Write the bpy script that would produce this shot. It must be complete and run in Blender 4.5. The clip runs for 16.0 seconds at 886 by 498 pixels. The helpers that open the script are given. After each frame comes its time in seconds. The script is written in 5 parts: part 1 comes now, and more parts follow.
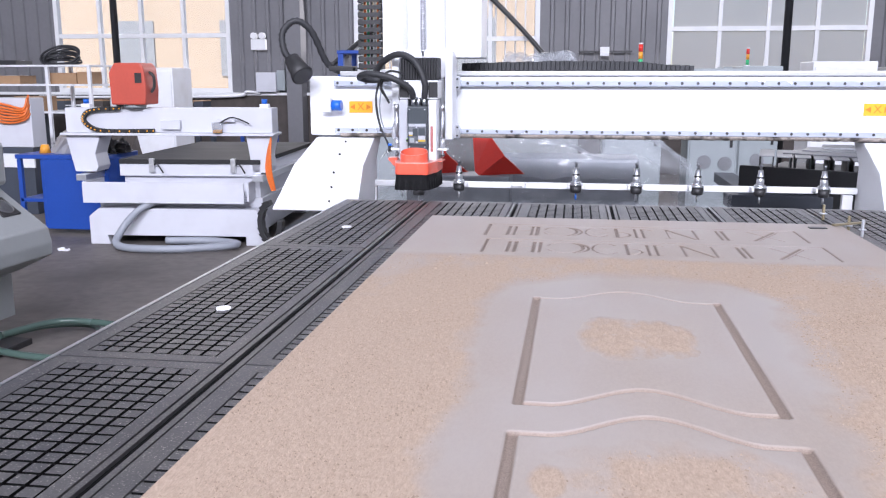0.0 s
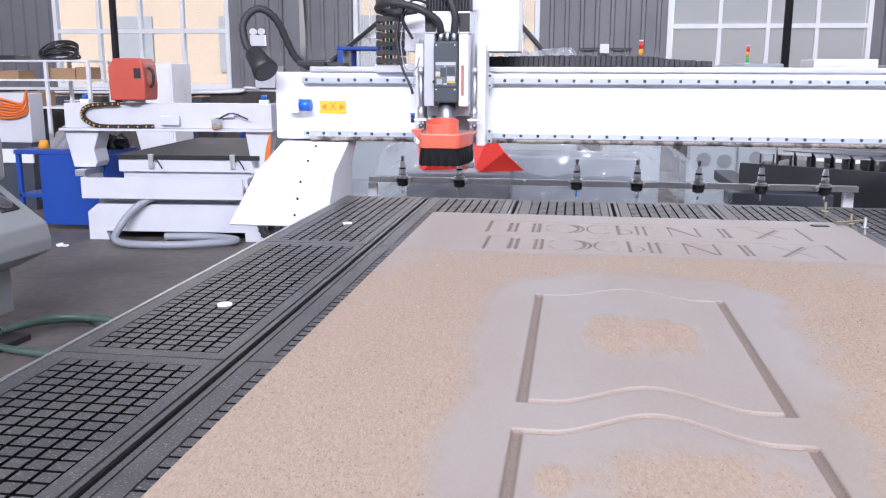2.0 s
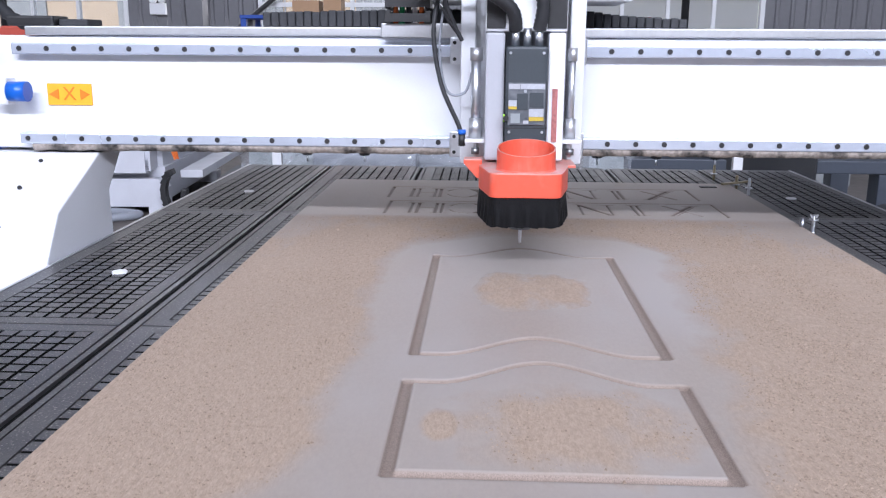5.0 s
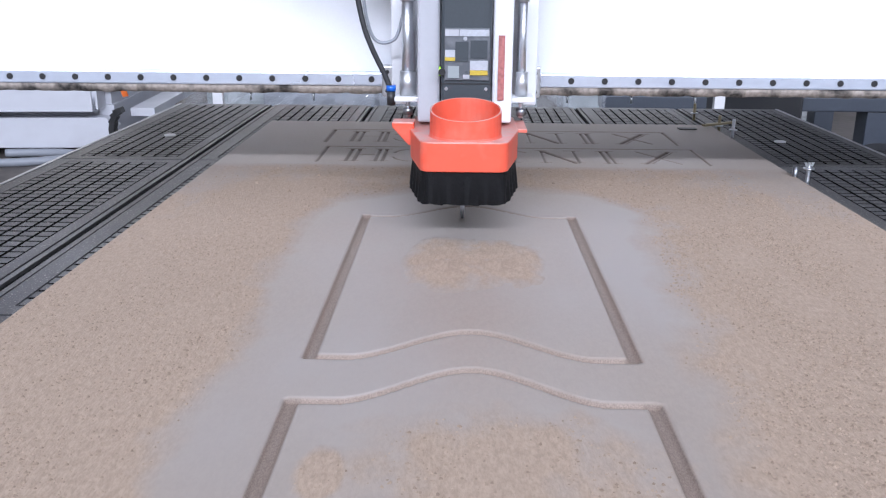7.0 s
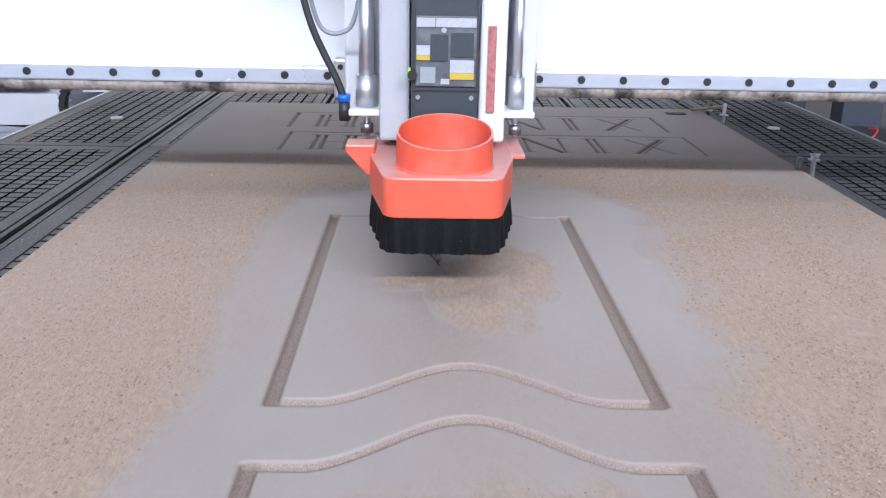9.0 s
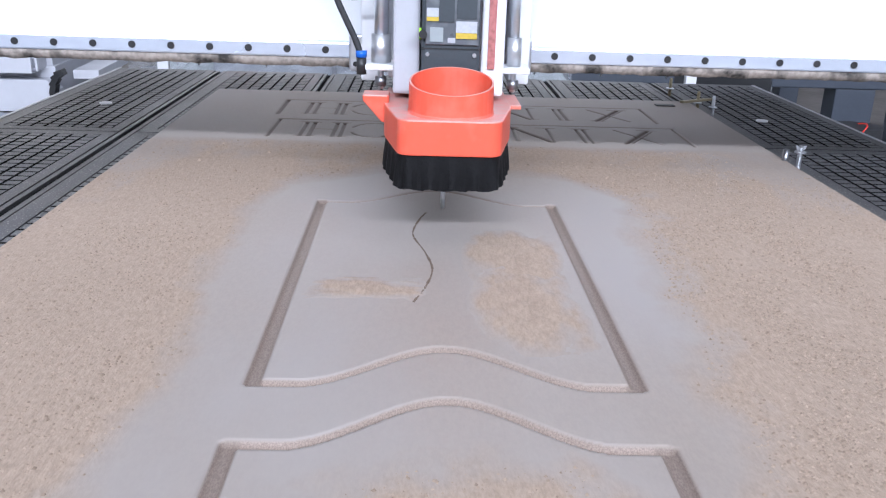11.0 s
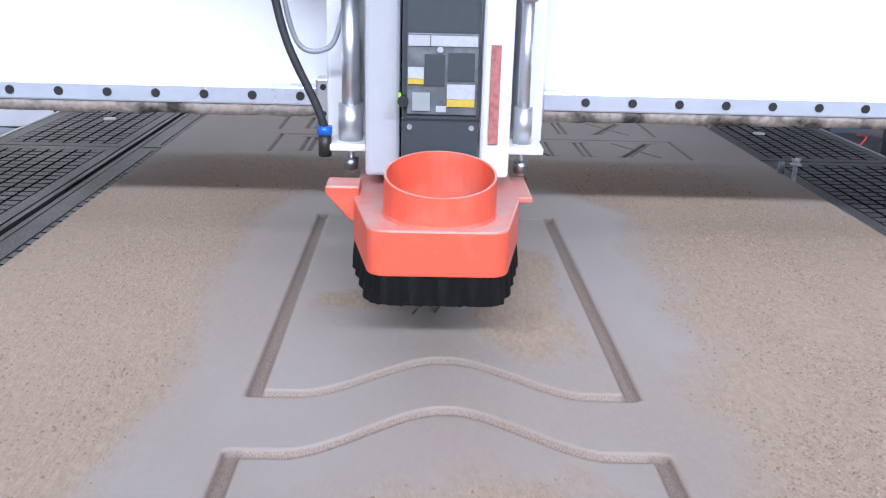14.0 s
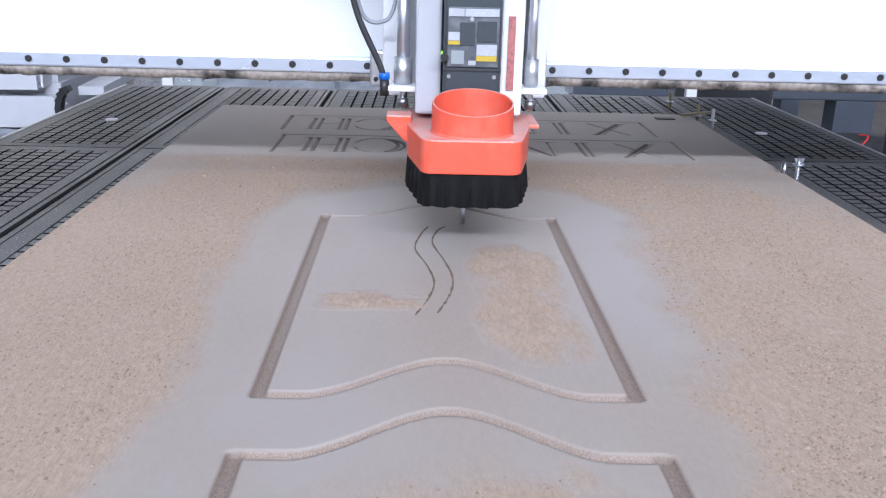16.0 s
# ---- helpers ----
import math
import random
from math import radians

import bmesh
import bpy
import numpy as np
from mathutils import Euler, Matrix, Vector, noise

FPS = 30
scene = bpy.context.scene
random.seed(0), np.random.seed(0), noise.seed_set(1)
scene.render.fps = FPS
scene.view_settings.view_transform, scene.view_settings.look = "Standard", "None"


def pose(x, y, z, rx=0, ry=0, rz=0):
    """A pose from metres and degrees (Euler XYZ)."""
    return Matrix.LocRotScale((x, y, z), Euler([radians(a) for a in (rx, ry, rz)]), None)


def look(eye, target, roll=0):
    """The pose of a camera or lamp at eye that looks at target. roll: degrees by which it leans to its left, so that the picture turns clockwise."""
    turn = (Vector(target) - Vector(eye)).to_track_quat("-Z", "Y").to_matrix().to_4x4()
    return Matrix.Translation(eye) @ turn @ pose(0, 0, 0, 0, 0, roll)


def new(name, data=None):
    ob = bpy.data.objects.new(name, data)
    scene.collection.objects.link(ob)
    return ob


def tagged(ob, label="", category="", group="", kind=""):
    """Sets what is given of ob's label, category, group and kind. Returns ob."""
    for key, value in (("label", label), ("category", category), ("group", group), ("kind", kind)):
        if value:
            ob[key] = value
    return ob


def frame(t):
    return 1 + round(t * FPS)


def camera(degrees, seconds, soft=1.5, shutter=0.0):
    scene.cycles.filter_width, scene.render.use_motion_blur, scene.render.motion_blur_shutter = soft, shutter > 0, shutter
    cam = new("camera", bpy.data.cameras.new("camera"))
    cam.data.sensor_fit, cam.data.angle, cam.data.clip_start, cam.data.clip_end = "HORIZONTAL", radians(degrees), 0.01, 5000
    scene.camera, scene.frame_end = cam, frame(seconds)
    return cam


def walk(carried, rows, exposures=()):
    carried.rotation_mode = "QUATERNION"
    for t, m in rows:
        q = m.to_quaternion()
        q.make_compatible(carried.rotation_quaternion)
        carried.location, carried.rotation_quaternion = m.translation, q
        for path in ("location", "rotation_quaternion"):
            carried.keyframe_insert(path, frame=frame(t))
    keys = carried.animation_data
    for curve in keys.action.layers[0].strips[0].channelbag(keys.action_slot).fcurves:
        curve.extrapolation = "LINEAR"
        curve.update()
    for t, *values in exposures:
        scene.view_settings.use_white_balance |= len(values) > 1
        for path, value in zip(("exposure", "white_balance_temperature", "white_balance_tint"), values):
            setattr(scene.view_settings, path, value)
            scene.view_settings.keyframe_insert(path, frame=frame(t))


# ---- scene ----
cam = camera(53.8, 16.0, soft=1.2)
PATH = [
    (0, (-0.172, -2.697, 1.303), (-0.463, -0.757, 0.914), -0.0),
    (0.5, (-0.171, -2.698, 1.302), (-0.465, -0.759, 0.912), 0.1),
    (1, (-0.176, -2.698, 1.304), (-0.465, -0.756, 0.921), 0.1),
    (1.5, (-0.178, -2.696, 1.302), (-0.466, -0.755, 0.917), 0.2),
    (2, (-0.181, -2.691, 1.301), (-0.468, -0.752, 0.905), 0.2),
    (2.5, (-0.182, -2.698, 1.3), (-0.453, -0.759, 0.895), 0.2),
    (3, (-0.183, -2.705, 1.3), (-0.431, -0.761, 0.899), 0.1),
    (3.5, (-0.18, -2.71, 1.299), (-0.417, -0.766, 0.891), -0.2),
    (4, (-0.171, -2.727, 1.296), (-0.294, -0.778, 0.868), 0.0),
    (4.2, (-0.168, -2.736, 1.293), (-0.231, -0.786, 0.855), 0.0),
    (6.3, (-0.066, -2.602, 1.271), (-0.213, -0.678, 0.747), 0.9),
    (6.5, (-0.055, -2.569, 1.265), (-0.152, -0.649, 0.712), 1.2),
    (7, (-0.078, -2.433, 1.259), (-0.117, -0.524, 0.663), 0.4),
    (7.5, (-0.099, -2.341, 1.264), (-0.074, -0.437, 0.653), 0.6),
    (8, (-0.097, -2.287, 1.257), (-0.016, -0.393, 0.62), 0.8),
    (8.5, (-0.105, -2.268, 1.253), (-0.057, -0.375, 0.609), 1.0),
    (11, (-0.095, -2.276, 1.245), (-0.032, -0.39, 0.582), 1.9),
    (11.5, (-0.092, -2.283, 1.25), (-0.017, -0.398, 0.587), 1.9),
    (12, (-0.095, -2.282, 1.251), (-0.027, -0.39, 0.607), 1.5),
    (12.5, (-0.096, -2.284, 1.249), (-0.03, -0.394, 0.599), 1.9),
    (13, (-0.099, -2.286, 1.251), (-0.046, -0.393, 0.607), 1.9),
    (13.5, (-0.092, -2.291, 1.25), (-0.033, -0.399, 0.603), 1.8),
    (14, (-0.091, -2.294, 1.252), (-0.034, -0.399, 0.616), 1.6),
    (14.5, (-0.092, -2.298, 1.252), (-0.023, -0.402, 0.62), 1.6),
    (15, (-0.091, -2.291, 1.252), (-0.031, -0.394, 0.622), 1.4),
    (15.5, (-0.088, -2.293, 1.25), (-0.032, -0.399, 0.61), 1.5),
    (16, (-0.093, -2.292, 1.251), (-0.039, -0.396, 0.616), 1.5),
]
walk(cam, [(t, look(eye, target, roll)) for t, eye, target, roll in PATH],
     [(0, 0.20, 6130, 19), (3.0, 0.14, 6130, 19), (4.0, -0.15, 6030, 18), (6.3, -0.22, 5900, 15), (8.0, -0.20, 5880, 14), (11.0, -0.03, 5800, 13), (13.5, -0.13, 5760, 13), (16, -0.11, 5760, 13)])

# seconds, then the head's x and y, the hood's height and the spindle's height
HEAD = [
    (0, -0.788, 0.989, -0.054, -0.064),
    (0.5, -0.791, 0.993, 0.068, 0.058),
    (1, -0.791, 0.997, 0.168, 0.157),
    (1.5, -0.777, 0.963, 0.092, 0.161),
    (2, -0.614, 0.542, 0.073, 0.153),
    (2.5, -0.547, 0.387, 0.069, 0.149),
    (3, -0.469, 0.195, 0.145, 0.144),
    (3.5, -0.270, -0.290, 0.121, 0.116),
    (4, -0.085, -0.735, 0.108, 0.1),
    (4.2, -0.066, -0.787, 0.099, 0.099),
    (4.8, -0.07, -0.78, 0.06, 0.06),
    (5.4, -0.072, -0.755, 0, 0),
    (6.3, -0.072, -0.752, 0, 0),
    (6.5, -0.073, -0.763, 0, 0),
    (7, -0.075, -0.773, 0, 0),
    (7.5, -0.075, -0.77, -0.003, 0),
    (8, -0.085, -0.8, -0.008, -0.001),
    (8.5, -0.099, -0.892, -0.007, -0.002),
    (9, -0.085, -0.965, -0.007, -0.003),
    (9.5, -0.074, -1.06, -0.008, -0.003),
    (10, -0.093, -1.145, -0.012, -0.003),
    (10.4, -0.095, -1.145, 0.014, 0.014),
    (10.8, -0.058, -0.86, 0.013, 0.013),
    (11, -0.057, -0.82, 0.011, 0.013),
    (11.5, -0.051, -0.777, 0.003, 0.003),
    (12, -0.052, -0.795, 0, 0),
    (12.5, -0.057, -0.808, -0.003, 0),
    (13, -0.069, -0.945, -0.0075, -0.004),
    (13.5, -0.05, -1.034, -0.006, -0.003),
    (14, -0.074, -1.14, -0.012, -0.003),
    (14.5, -0.072, -1.127, 0.006, 0.016),
    (15, -0.034, -0.836, 0.010, 0.013),
    (15.5, -0.027, -0.787, 0.008, 0.008),
    (16, -0.029, -0.799, 0.002, 0.004),
]

# ---- light ----
world = bpy.data.worlds.new("sky")
scene.world = world
world.use_nodes = True
wn = world.node_tree.nodes
sky = wn.new("ShaderNodeTexSky")
sky.sky_type, sky.sun_disc, sky.sun_elevation, sky.sun_rotation = "NISHITA", False, radians(48), radians(200)
world.node_tree.links.new(sky.outputs[0], wn["Background"].inputs[0])
wn["Background"].inputs[1].default_value = 0.15


def area(name, m, sx, sy, power, colour):
    data = bpy.data.lights.new(name, "AREA")
    data.shape, data.size, data.size_y, data.energy, data.color = "RECTANGLE", sx, sy, power, colour
    ob = new(name, data)
    ob.matrix_world = m
    return ob


# lamps standing in for daylight: unseen high front windows and roof lights, back windows
area("front_window_light", look((0.5, -13.85, 8.85), (0.3, -0.8, 0.9)), 16, 0.8, 4150, (0.93, 0.955, 1.0))
area("roof_light_a", pose(0, 4.45, 10.35, 0, 0, 0), 14, 0.7, 170, (0.93, 0.955, 1.0))
# added fill from an unseen second roof strip, brightens the board before the gantry
area("roof_fill_b", pose(0, -5.0, 10.35, 0, 0, 0), 14, 1.4, 220, (0.93, 0.955, 1.0))
area("back_window_light", look((-2, 9.3, 2.6), (-2, 0, 0.9)), 10, 2.4, 150, (1.0, 0.97, 0.93))
sun = new("sun", bpy.data.lights.new("sun", "SUN"))
sun.data.energy, sun.data.angle, sun.data.color = 5.0, radians(0.5), (1.0, 0.95, 0.88)
sun.matrix_world = look((-8, -20, 24), (0, 0, 0))


# ---- materials ----
def material(name, colour, rough=0.5, metal=0.0, grain=0.0, scale=40, bump=0.0, stain=0.0, stain_scale=3, other=None, spec=0.5, coat=0.0):
    """A surface with fine grain, broader stains, and relief."""
    m = bpy.data.materials.new(name)
    m.use_nodes = True
    n, l = m.node_tree.nodes, m.node_tree.links
    b = n["Principled BSDF"]
    b.inputs["Roughness"].default_value, b.inputs["Metallic"].default_value = rough, metal
    b.inputs["Specular IOR Level"].default_value = spec
    b.inputs["Coat Weight"].default_value = coat
    co = n.new("ShaderNodeTexCoord")
    fine, broad = n.new("ShaderNodeTexNoise"), n.new("ShaderNodeTexNoise")
    for t, s, d in ((fine, scale, 4), (broad, stain_scale, 6)):
        t.inputs["Scale"].default_value, t.inputs["Detail"].default_value = s, d
        l.new(co.outputs["Object"], t.inputs["Vector"])
    c = (*colour, 1)
    dark = (*(other or [v * 0.6 for v in colour]), 1)
    r1, r2 = n.new("ShaderNodeMix"), n.new("ShaderNodeMix")
    for r in (r1, r2):
        r.data_type = "RGBA"
    r1.inputs["A"].default_value, r1.inputs["B"].default_value = c, dark
    k = n.new("ShaderNodeMapRange")
    k.inputs["From Min"].default_value, k.inputs["From Max"].default_value, k.inputs["To Max"].default_value = 0.48, 0.75, stain
    l.new(broad.outputs[0], k.inputs[0])
    l.new(k.outputs[0], r1.inputs["Factor"])
    l.new(r1.outputs["Result"], r2.inputs["A"])
    r2.inputs["B"].default_value = (*[v * 0.45 for v in colour], 1)
    k2 = n.new("ShaderNodeMapRange")
    k2.inputs["From Min"].default_value, k2.inputs["From Max"].default_value, k2.inputs["To Max"].default_value = 0.4, 0.7, grain
    l.new(fine.outputs[0], k2.inputs[0])
    l.new(k2.outputs[0], r2.inputs["Factor"])
    l.new(r2.outputs["Result"], b.inputs["Base Color"])
    if bump:
        u = n.new("ShaderNodeBump")
        u.inputs["Strength"].default_value, u.inputs["Distance"].default_value = bump, 0.002
        l.new(fine.outputs[0], u.inputs["Height"])
        l.new(u.outputs[0], b.inputs["Normal"])
    k3 = n.new("ShaderNodeMapRange")
    k3.inputs["To Min"].default_value, k3.inputs["To Max"].default_value = max(rough - 0.1, 0.02), min(rough + 0.12, 1)
    l.new(broad.outputs[0], k3.inputs[0])
    l.new(k3.outputs[0], b.inputs["Roughness"])
    return m


WHITE = material("white_powder_coat", (0.77, 0.785, 0.82), 0.4, grain=0.04, scale=300, bump=0.05, stain=0.10, stain_scale=5)
WHITE_DUSTY = material("white_dusty_paint", (0.60, 0.61, 0.66), 0.45, grain=0.06, scale=200, bump=0.05, stain=0.35, stain_scale=4, other=(0.45, 0.45, 0.48))
WHITE_WORN = material("white_worn_paint", (0.74, 0.75, 0.78), 0.45, grain=0.06, scale=200, bump=0.05, stain=0.3, stain_scale=6, other=(0.5, 0.48, 0.45))
GREY_PAINT = material("grey_paint", (0.31, 0.345, 0.36), 0.45, grain=0.08, scale=150, stain=0.25)
STEEL = material("ground_steel", (0.74, 0.76, 0.8), 0.33, 1.0, grain=0.15, scale=90, stain=0.3, stain_scale=8)
RAIL = material("polished_rail_steel", (0.72, 0.78, 0.9), 0.24, 0.6, grain=0.06, scale=90, stain=0.3, stain_scale=4)
STEEL_DARK = material("oily_steel", (0.3, 0.31, 0.33), 0.4, 1.0, grain=0.2, scale=90, stain=0.4)
ALU = material("aluminium", (0.62, 0.63, 0.65), 0.38, 0.9, grain=0.12, scale=120, stain=0.2)
SLOT = material("dull_slot_metal", (0.13, 0.13, 0.135), 0.45, 0.7, grain=0.2, scale=120, stain=0.4, stain_scale=9)
BLACK = material("black_plastic", (0.02, 0.02, 0.022), 0.45, grain=0.3, scale=100)
RUBBER = material("black_rubber", (0.025, 0.026, 0.03), 0.6, grain=0.4, scale=80, bump=0.2)
BRISTLE = material("black_bristle", (0.006, 0.006, 0.007), 0.7, grain=0.5, scale=400, bump=0.5, spec=0.2)
SPINDLE = material("dark_grey_casting", (0.045, 0.055, 0.065), 0.42, grain=0.15, scale=200, bump=0.1)
ORANGE = material("orange_moulding", (0.80, 0.105, 0.055), 0.38, grain=0.05, scale=160, stain=0.75, stain_scale=13, other=(0.62, 0.26, 0.2))


def settle_dust(m, colour, flat, steep, scale=45, low=0.3, high=0.6, thin=0.45):
    """Dust lying on a surface: thick where it faces up, thin streaks on its slopes."""
    n, l = m.node_tree.nodes, m.node_tree.links
    base = n["Principled BSDF"].inputs["Base Color"]
    under = base.links[0].from_socket
    geo, xyz, tex, co = n.new("ShaderNodeNewGeometry"), n.new("ShaderNodeSeparateXYZ"), n.new("ShaderNodeTexNoise"), n.new("ShaderNodeTexCoord")
    up, patch, mul, mix = n.new("ShaderNodeMapRange"), n.new("ShaderNodeMapRange"), n.new("ShaderNodeMath"), n.new("ShaderNodeMix")
    l.new(geo.outputs["Normal"], xyz.inputs[0])
    l.new(co.outputs["Object"], tex.inputs["Vector"])
    tex.inputs["Scale"].default_value, tex.inputs["Detail"].default_value = scale, 6
    for k, a, b, lo, hi in ((up, 0.05, 0.8, steep, flat), (patch, low, high, thin, 1.0)):
        for name, v in (("From Min", a), ("From Max", b), ("To Min", lo), ("To Max", hi)):
            k.inputs[name].default_value = v
    l.new(xyz.outputs[2], up.inputs[0])
    l.new(tex.outputs[0], patch.inputs[0])
    mul.operation, mix.data_type = "MULTIPLY", "RGBA"
    l.new(up.outputs[0], mul.inputs[0])
    l.new(patch.outputs[0], mul.inputs[1])
    l.new(mul.outputs[0], mix.inputs["Factor"])
    l.new(under, mix.inputs["A"])
    mix.inputs["B"].default_value = (*colour, 1)
    l.new(mix.outputs["Result"], base)


settle_dust(ORANGE, (0.50, 0.40, 0.37), 0.75, 0.02)
RED = material("red_sheet", (0.74, 0.045, 0.03), 0.4, grain=0.06, scale=80, stain=0.25)
RED_DULL = material("red_cover", (0.50, 0.075, 0.045), 0.45, grain=0.1, scale=60, stain=0.3)
BLUE = material("blue_paint", (0.010, 0.06, 0.33), 0.4, grain=0.1, scale=60, stain=0.4, stain_scale=4)
BLUE_BUTTON = material("blue_plastic", (0.01, 0.12, 0.55), 0.3)
YELLOW = material("yellow_label", (0.95, 0.43, 0.02), 0.5, grain=0.05, scale=80)
ORANGE_INK = material("orange_print", (0.72, 0.20, 0.01), 0.5)
GREEN = material("green_lens", (0.03, 0.42, 0.16), 0.3)
AMBER = material("amber_lens", (0.75, 0.32, 0.03), 0.3)
RED_LENS = material("red_lens", (0.7, 0.04, 0.03), 0.3)
LABEL = material("white_label", (0.75, 0.76, 0.78), 0.5, grain=0.1, scale=60)
LABEL_GREY = material("printed_grey", (0.10, 0.11, 0.125), 0.3, stain=0.9, stain_scale=45, other=(0.2, 0.21, 0.23))
PINK_SCALE = material("faded_red_print", (0.45, 0.16, 0.15), 0.5, grain=0.7, scale=220)
PHENOLIC = material("black_phenolic", (0.05, 0.05, 0.055), 0.42, grain=0.4, scale=230, bump=0.2, stain=0.9, stain_scale=5, other=(0.11, 0.105, 0.1), spec=0.4)
settle_dust(PHENOLIC, (0.42, 0.39, 0.36), 0.9, 0.0, 330, 0.60, 0.70, 0.02)
settle_dust(SLOT, (0.36, 0.33, 0.30), 0.6, 0.0, 330, 0.5, 0.68, 0.12)
# near-black that paints shade into recesses: bed grooves and the hood port
SHADE_BLACK = material("shade_black", (0.005, 0.005, 0.0055), 0.9, spec=0.1)
CONCRETE = material("concrete_floor", (0.15, 0.134, 0.124), 0.6, grain=0.45, scale=14, bump=0.25, stain=1.0, stain_scale=1.3, other=(0.07, 0.062, 0.058))
SHEET = material("corrugated_grey_sheet", (0.165, 0.165, 0.178), 0.5, grain=0.1, scale=20, stain=0.3, stain_scale=1.5)
FRAME_WHITE = material("white_window_frame", (0.75, 0.76, 0.77), 0.4, stain=0.2)
DARK_FRAME = material("dark_blue_grey_steel", (0.05, 0.06, 0.08), 0.45, grain=0.15, scale=60, stain=0.3)
BLACK_SHEET = material("black_steel_sheet", (0.02, 0.021, 0.024), 0.4, grain=0.1, stain=0.3, other=(0.06, 0.06, 0.06))
BRICK = material("old_brick_wall", (0.085, 0.072, 0.066), 0.8, grain=0.5, scale=9, bump=0.3, stain=0.6, stain_scale=2)
CARTON = material("brown_carton", (0.36, 0.22, 0.12), 0.7, grain=0.15, scale=20, stain=0.2)
CABLE_ORANGE = material("orange_cable", (0.75, 0.17, 0.03), 0.45)
HOSE_GREY = material("grey_hose", (0.28, 0.30, 0.34), 0.4, stain=0.2)
HOSE_GREEN = material("green_hose", (0.06, 0.10, 0.085), 0.3, stain=0.2)
ROOF = material("roof_sheet", (0.52, 0.53, 0.55), 0.6, stain=0.2)
WALLPAINT = material("pale_wall", (0.66, 0.66, 0.66), 0.7, stain=0.2, stain_scale=1)
GROUND = material("outside_ground", (0.3, 0.28, 0.25), 0.9, stain=0.4, stain_scale=0.3)
CONSOLE = material("console_grey_paint", (0.27, 0.285, 0.29), 0.4, grain=0.05, stain=0.15)
BED_DARK = material("dark_bed_board", (0.03, 0.03, 0.032), 0.6, grain=0.3, scale=40, stain=0.4, other=(0.05, 0.05, 0.05), spec=0.2)
BRASS = material("brass_clamp", (0.36, 0.31, 0.2), 0.4, 0.8, grain=0.1)
WALL_FAR = material("yellowish_render", (0.60, 0.48, 0.33), 0.8, stain=0.2, stain_scale=0.5)


def film_material(name, alpha, colour, rough, bump=0.0):
    m = material(name, colour, rough, scale=22, bump=bump)
    n, l = m.node_tree.nodes, m.node_tree.links
    b, out = n["Principled BSDF"], n["Material Output"]
    t, mix = n.new("ShaderNodeBsdfTransparent"), n.new("ShaderNodeMixShader")
    mix.inputs[0].default_value = alpha
    l.new(t.outputs[0], mix.inputs[1])
    l.new(b.outputs[0], mix.inputs[2])
    l.new(mix.outputs[0], out.inputs[0])
    return m


PLASTIC = film_material("clear_plastic_sheet", 0.30, (0.5, 0.53, 0.57), 0.08, 1.0)
PLASTIC.node_tree.nodes["Principled BSDF"].inputs["Specular IOR Level"].default_value = 0.9
FROST = film_material("dusty_glass", 0.75, (0.66, 0.655, 0.64), 0.35)
fn, fl = FROST.node_tree.nodes, FROST.node_tree.links
through_light = fn.new("ShaderNodeBsdfTranslucent")
through_light.inputs[0].default_value = (0.80, 0.78, 0.75, 1)
both = fn.new("ShaderNodeMixShader")
both.inputs[0].default_value = 0.25
fl.new(through_light.outputs[0], both.inputs[1])
fl.new(fn["Principled BSDF"].outputs[0], both.inputs[2])
fl.new(both.outputs[0], fn["Mix Shader"].inputs[2])
CLEAR = film_material("window_glass", 0.12, (0.8, 0.8, 0.8), 0.05)


# ---- building blocks ----
def part(name, bm, mat, parent, label=""):
    me = bpy.data.meshes.new(name)
    bm.to_mesh(me)
    bm.free()
    me.materials.append(mat)
    ob = new(name, me)
    ob.parent = parent
    if label:
        tagged(ob, label)
    return ob


def thing(name, m, label, category, group="", kind=""):
    ob = new(name)
    ob.empty_display_size = 0.1
    ob.matrix_world = m
    return tagged(ob, label, category, group, kind)


def B():
    return bmesh.new()


def box(bm, x0, x1, y0, y1, z0, z1, bevel=0.0, m=None):
    sub = bmesh.new()
    bmesh.ops.create_cube(sub, size=1)
    sub.transform(Matrix.Translation(((x0 + x1) / 2, (y0 + y1) / 2, (z0 + z1) / 2)) @ Matrix.Diagonal((abs(x1 - x0), abs(y1 - y0), abs(z1 - z0), 1)))
    if bevel:
        bmesh.ops.bevel(sub, geom=sub.edges[:], offset=bevel, segments=2, affect="EDGES", profile=0.5)
    return join(bm, sub, m)


def join(bm, sub, m=None):
    if m is not None:
        sub.transform(m)
    me = bpy.data.meshes.new("tmp")
    sub.to_mesh(me)
    sub.free()
    bm.from_mesh(me)
    bpy.data.meshes.remove(me)
    return bm


def cyl(bm, p0, p1, r, seg=16, r2=None, caps=True):
    p0, p1 = Vector(p0), Vector(p1)
    d = p1 - p0
    sub = bmesh.new()
    bmesh.ops.create_cone(sub, cap_ends=caps, segments=seg, radius1=r, radius2=r if r2 is None else r2, depth=d.length)
    sub.transform(Matrix.Translation((p0 + p1) / 2) @ d.to_track_quat("Z", "Y").to_matrix().to_4x4())
    for f in sub.faces:
        f.smooth = len(f.verts) == 4
    return join(bm, sub)


def lathe(bm, profile, seg=20, m=None):
    sub = bmesh.new()
    rings = [[sub.verts.new((r * math.cos(2 * math.pi * i / seg), r * math.sin(2 * math.pi * i / seg), z)) for i in range(seg)] for r, z in profile]
    for a, b in zip(rings, rings[1:]):
        for i in range(seg):
            sub.faces.new((a[i], a[(i + 1) % seg], b[(i + 1) % seg], b[i])).smooth = True
    sub.faces.new(rings[0][::-1])
    sub.faces.new(rings[-1])
    return join(bm, sub, m)


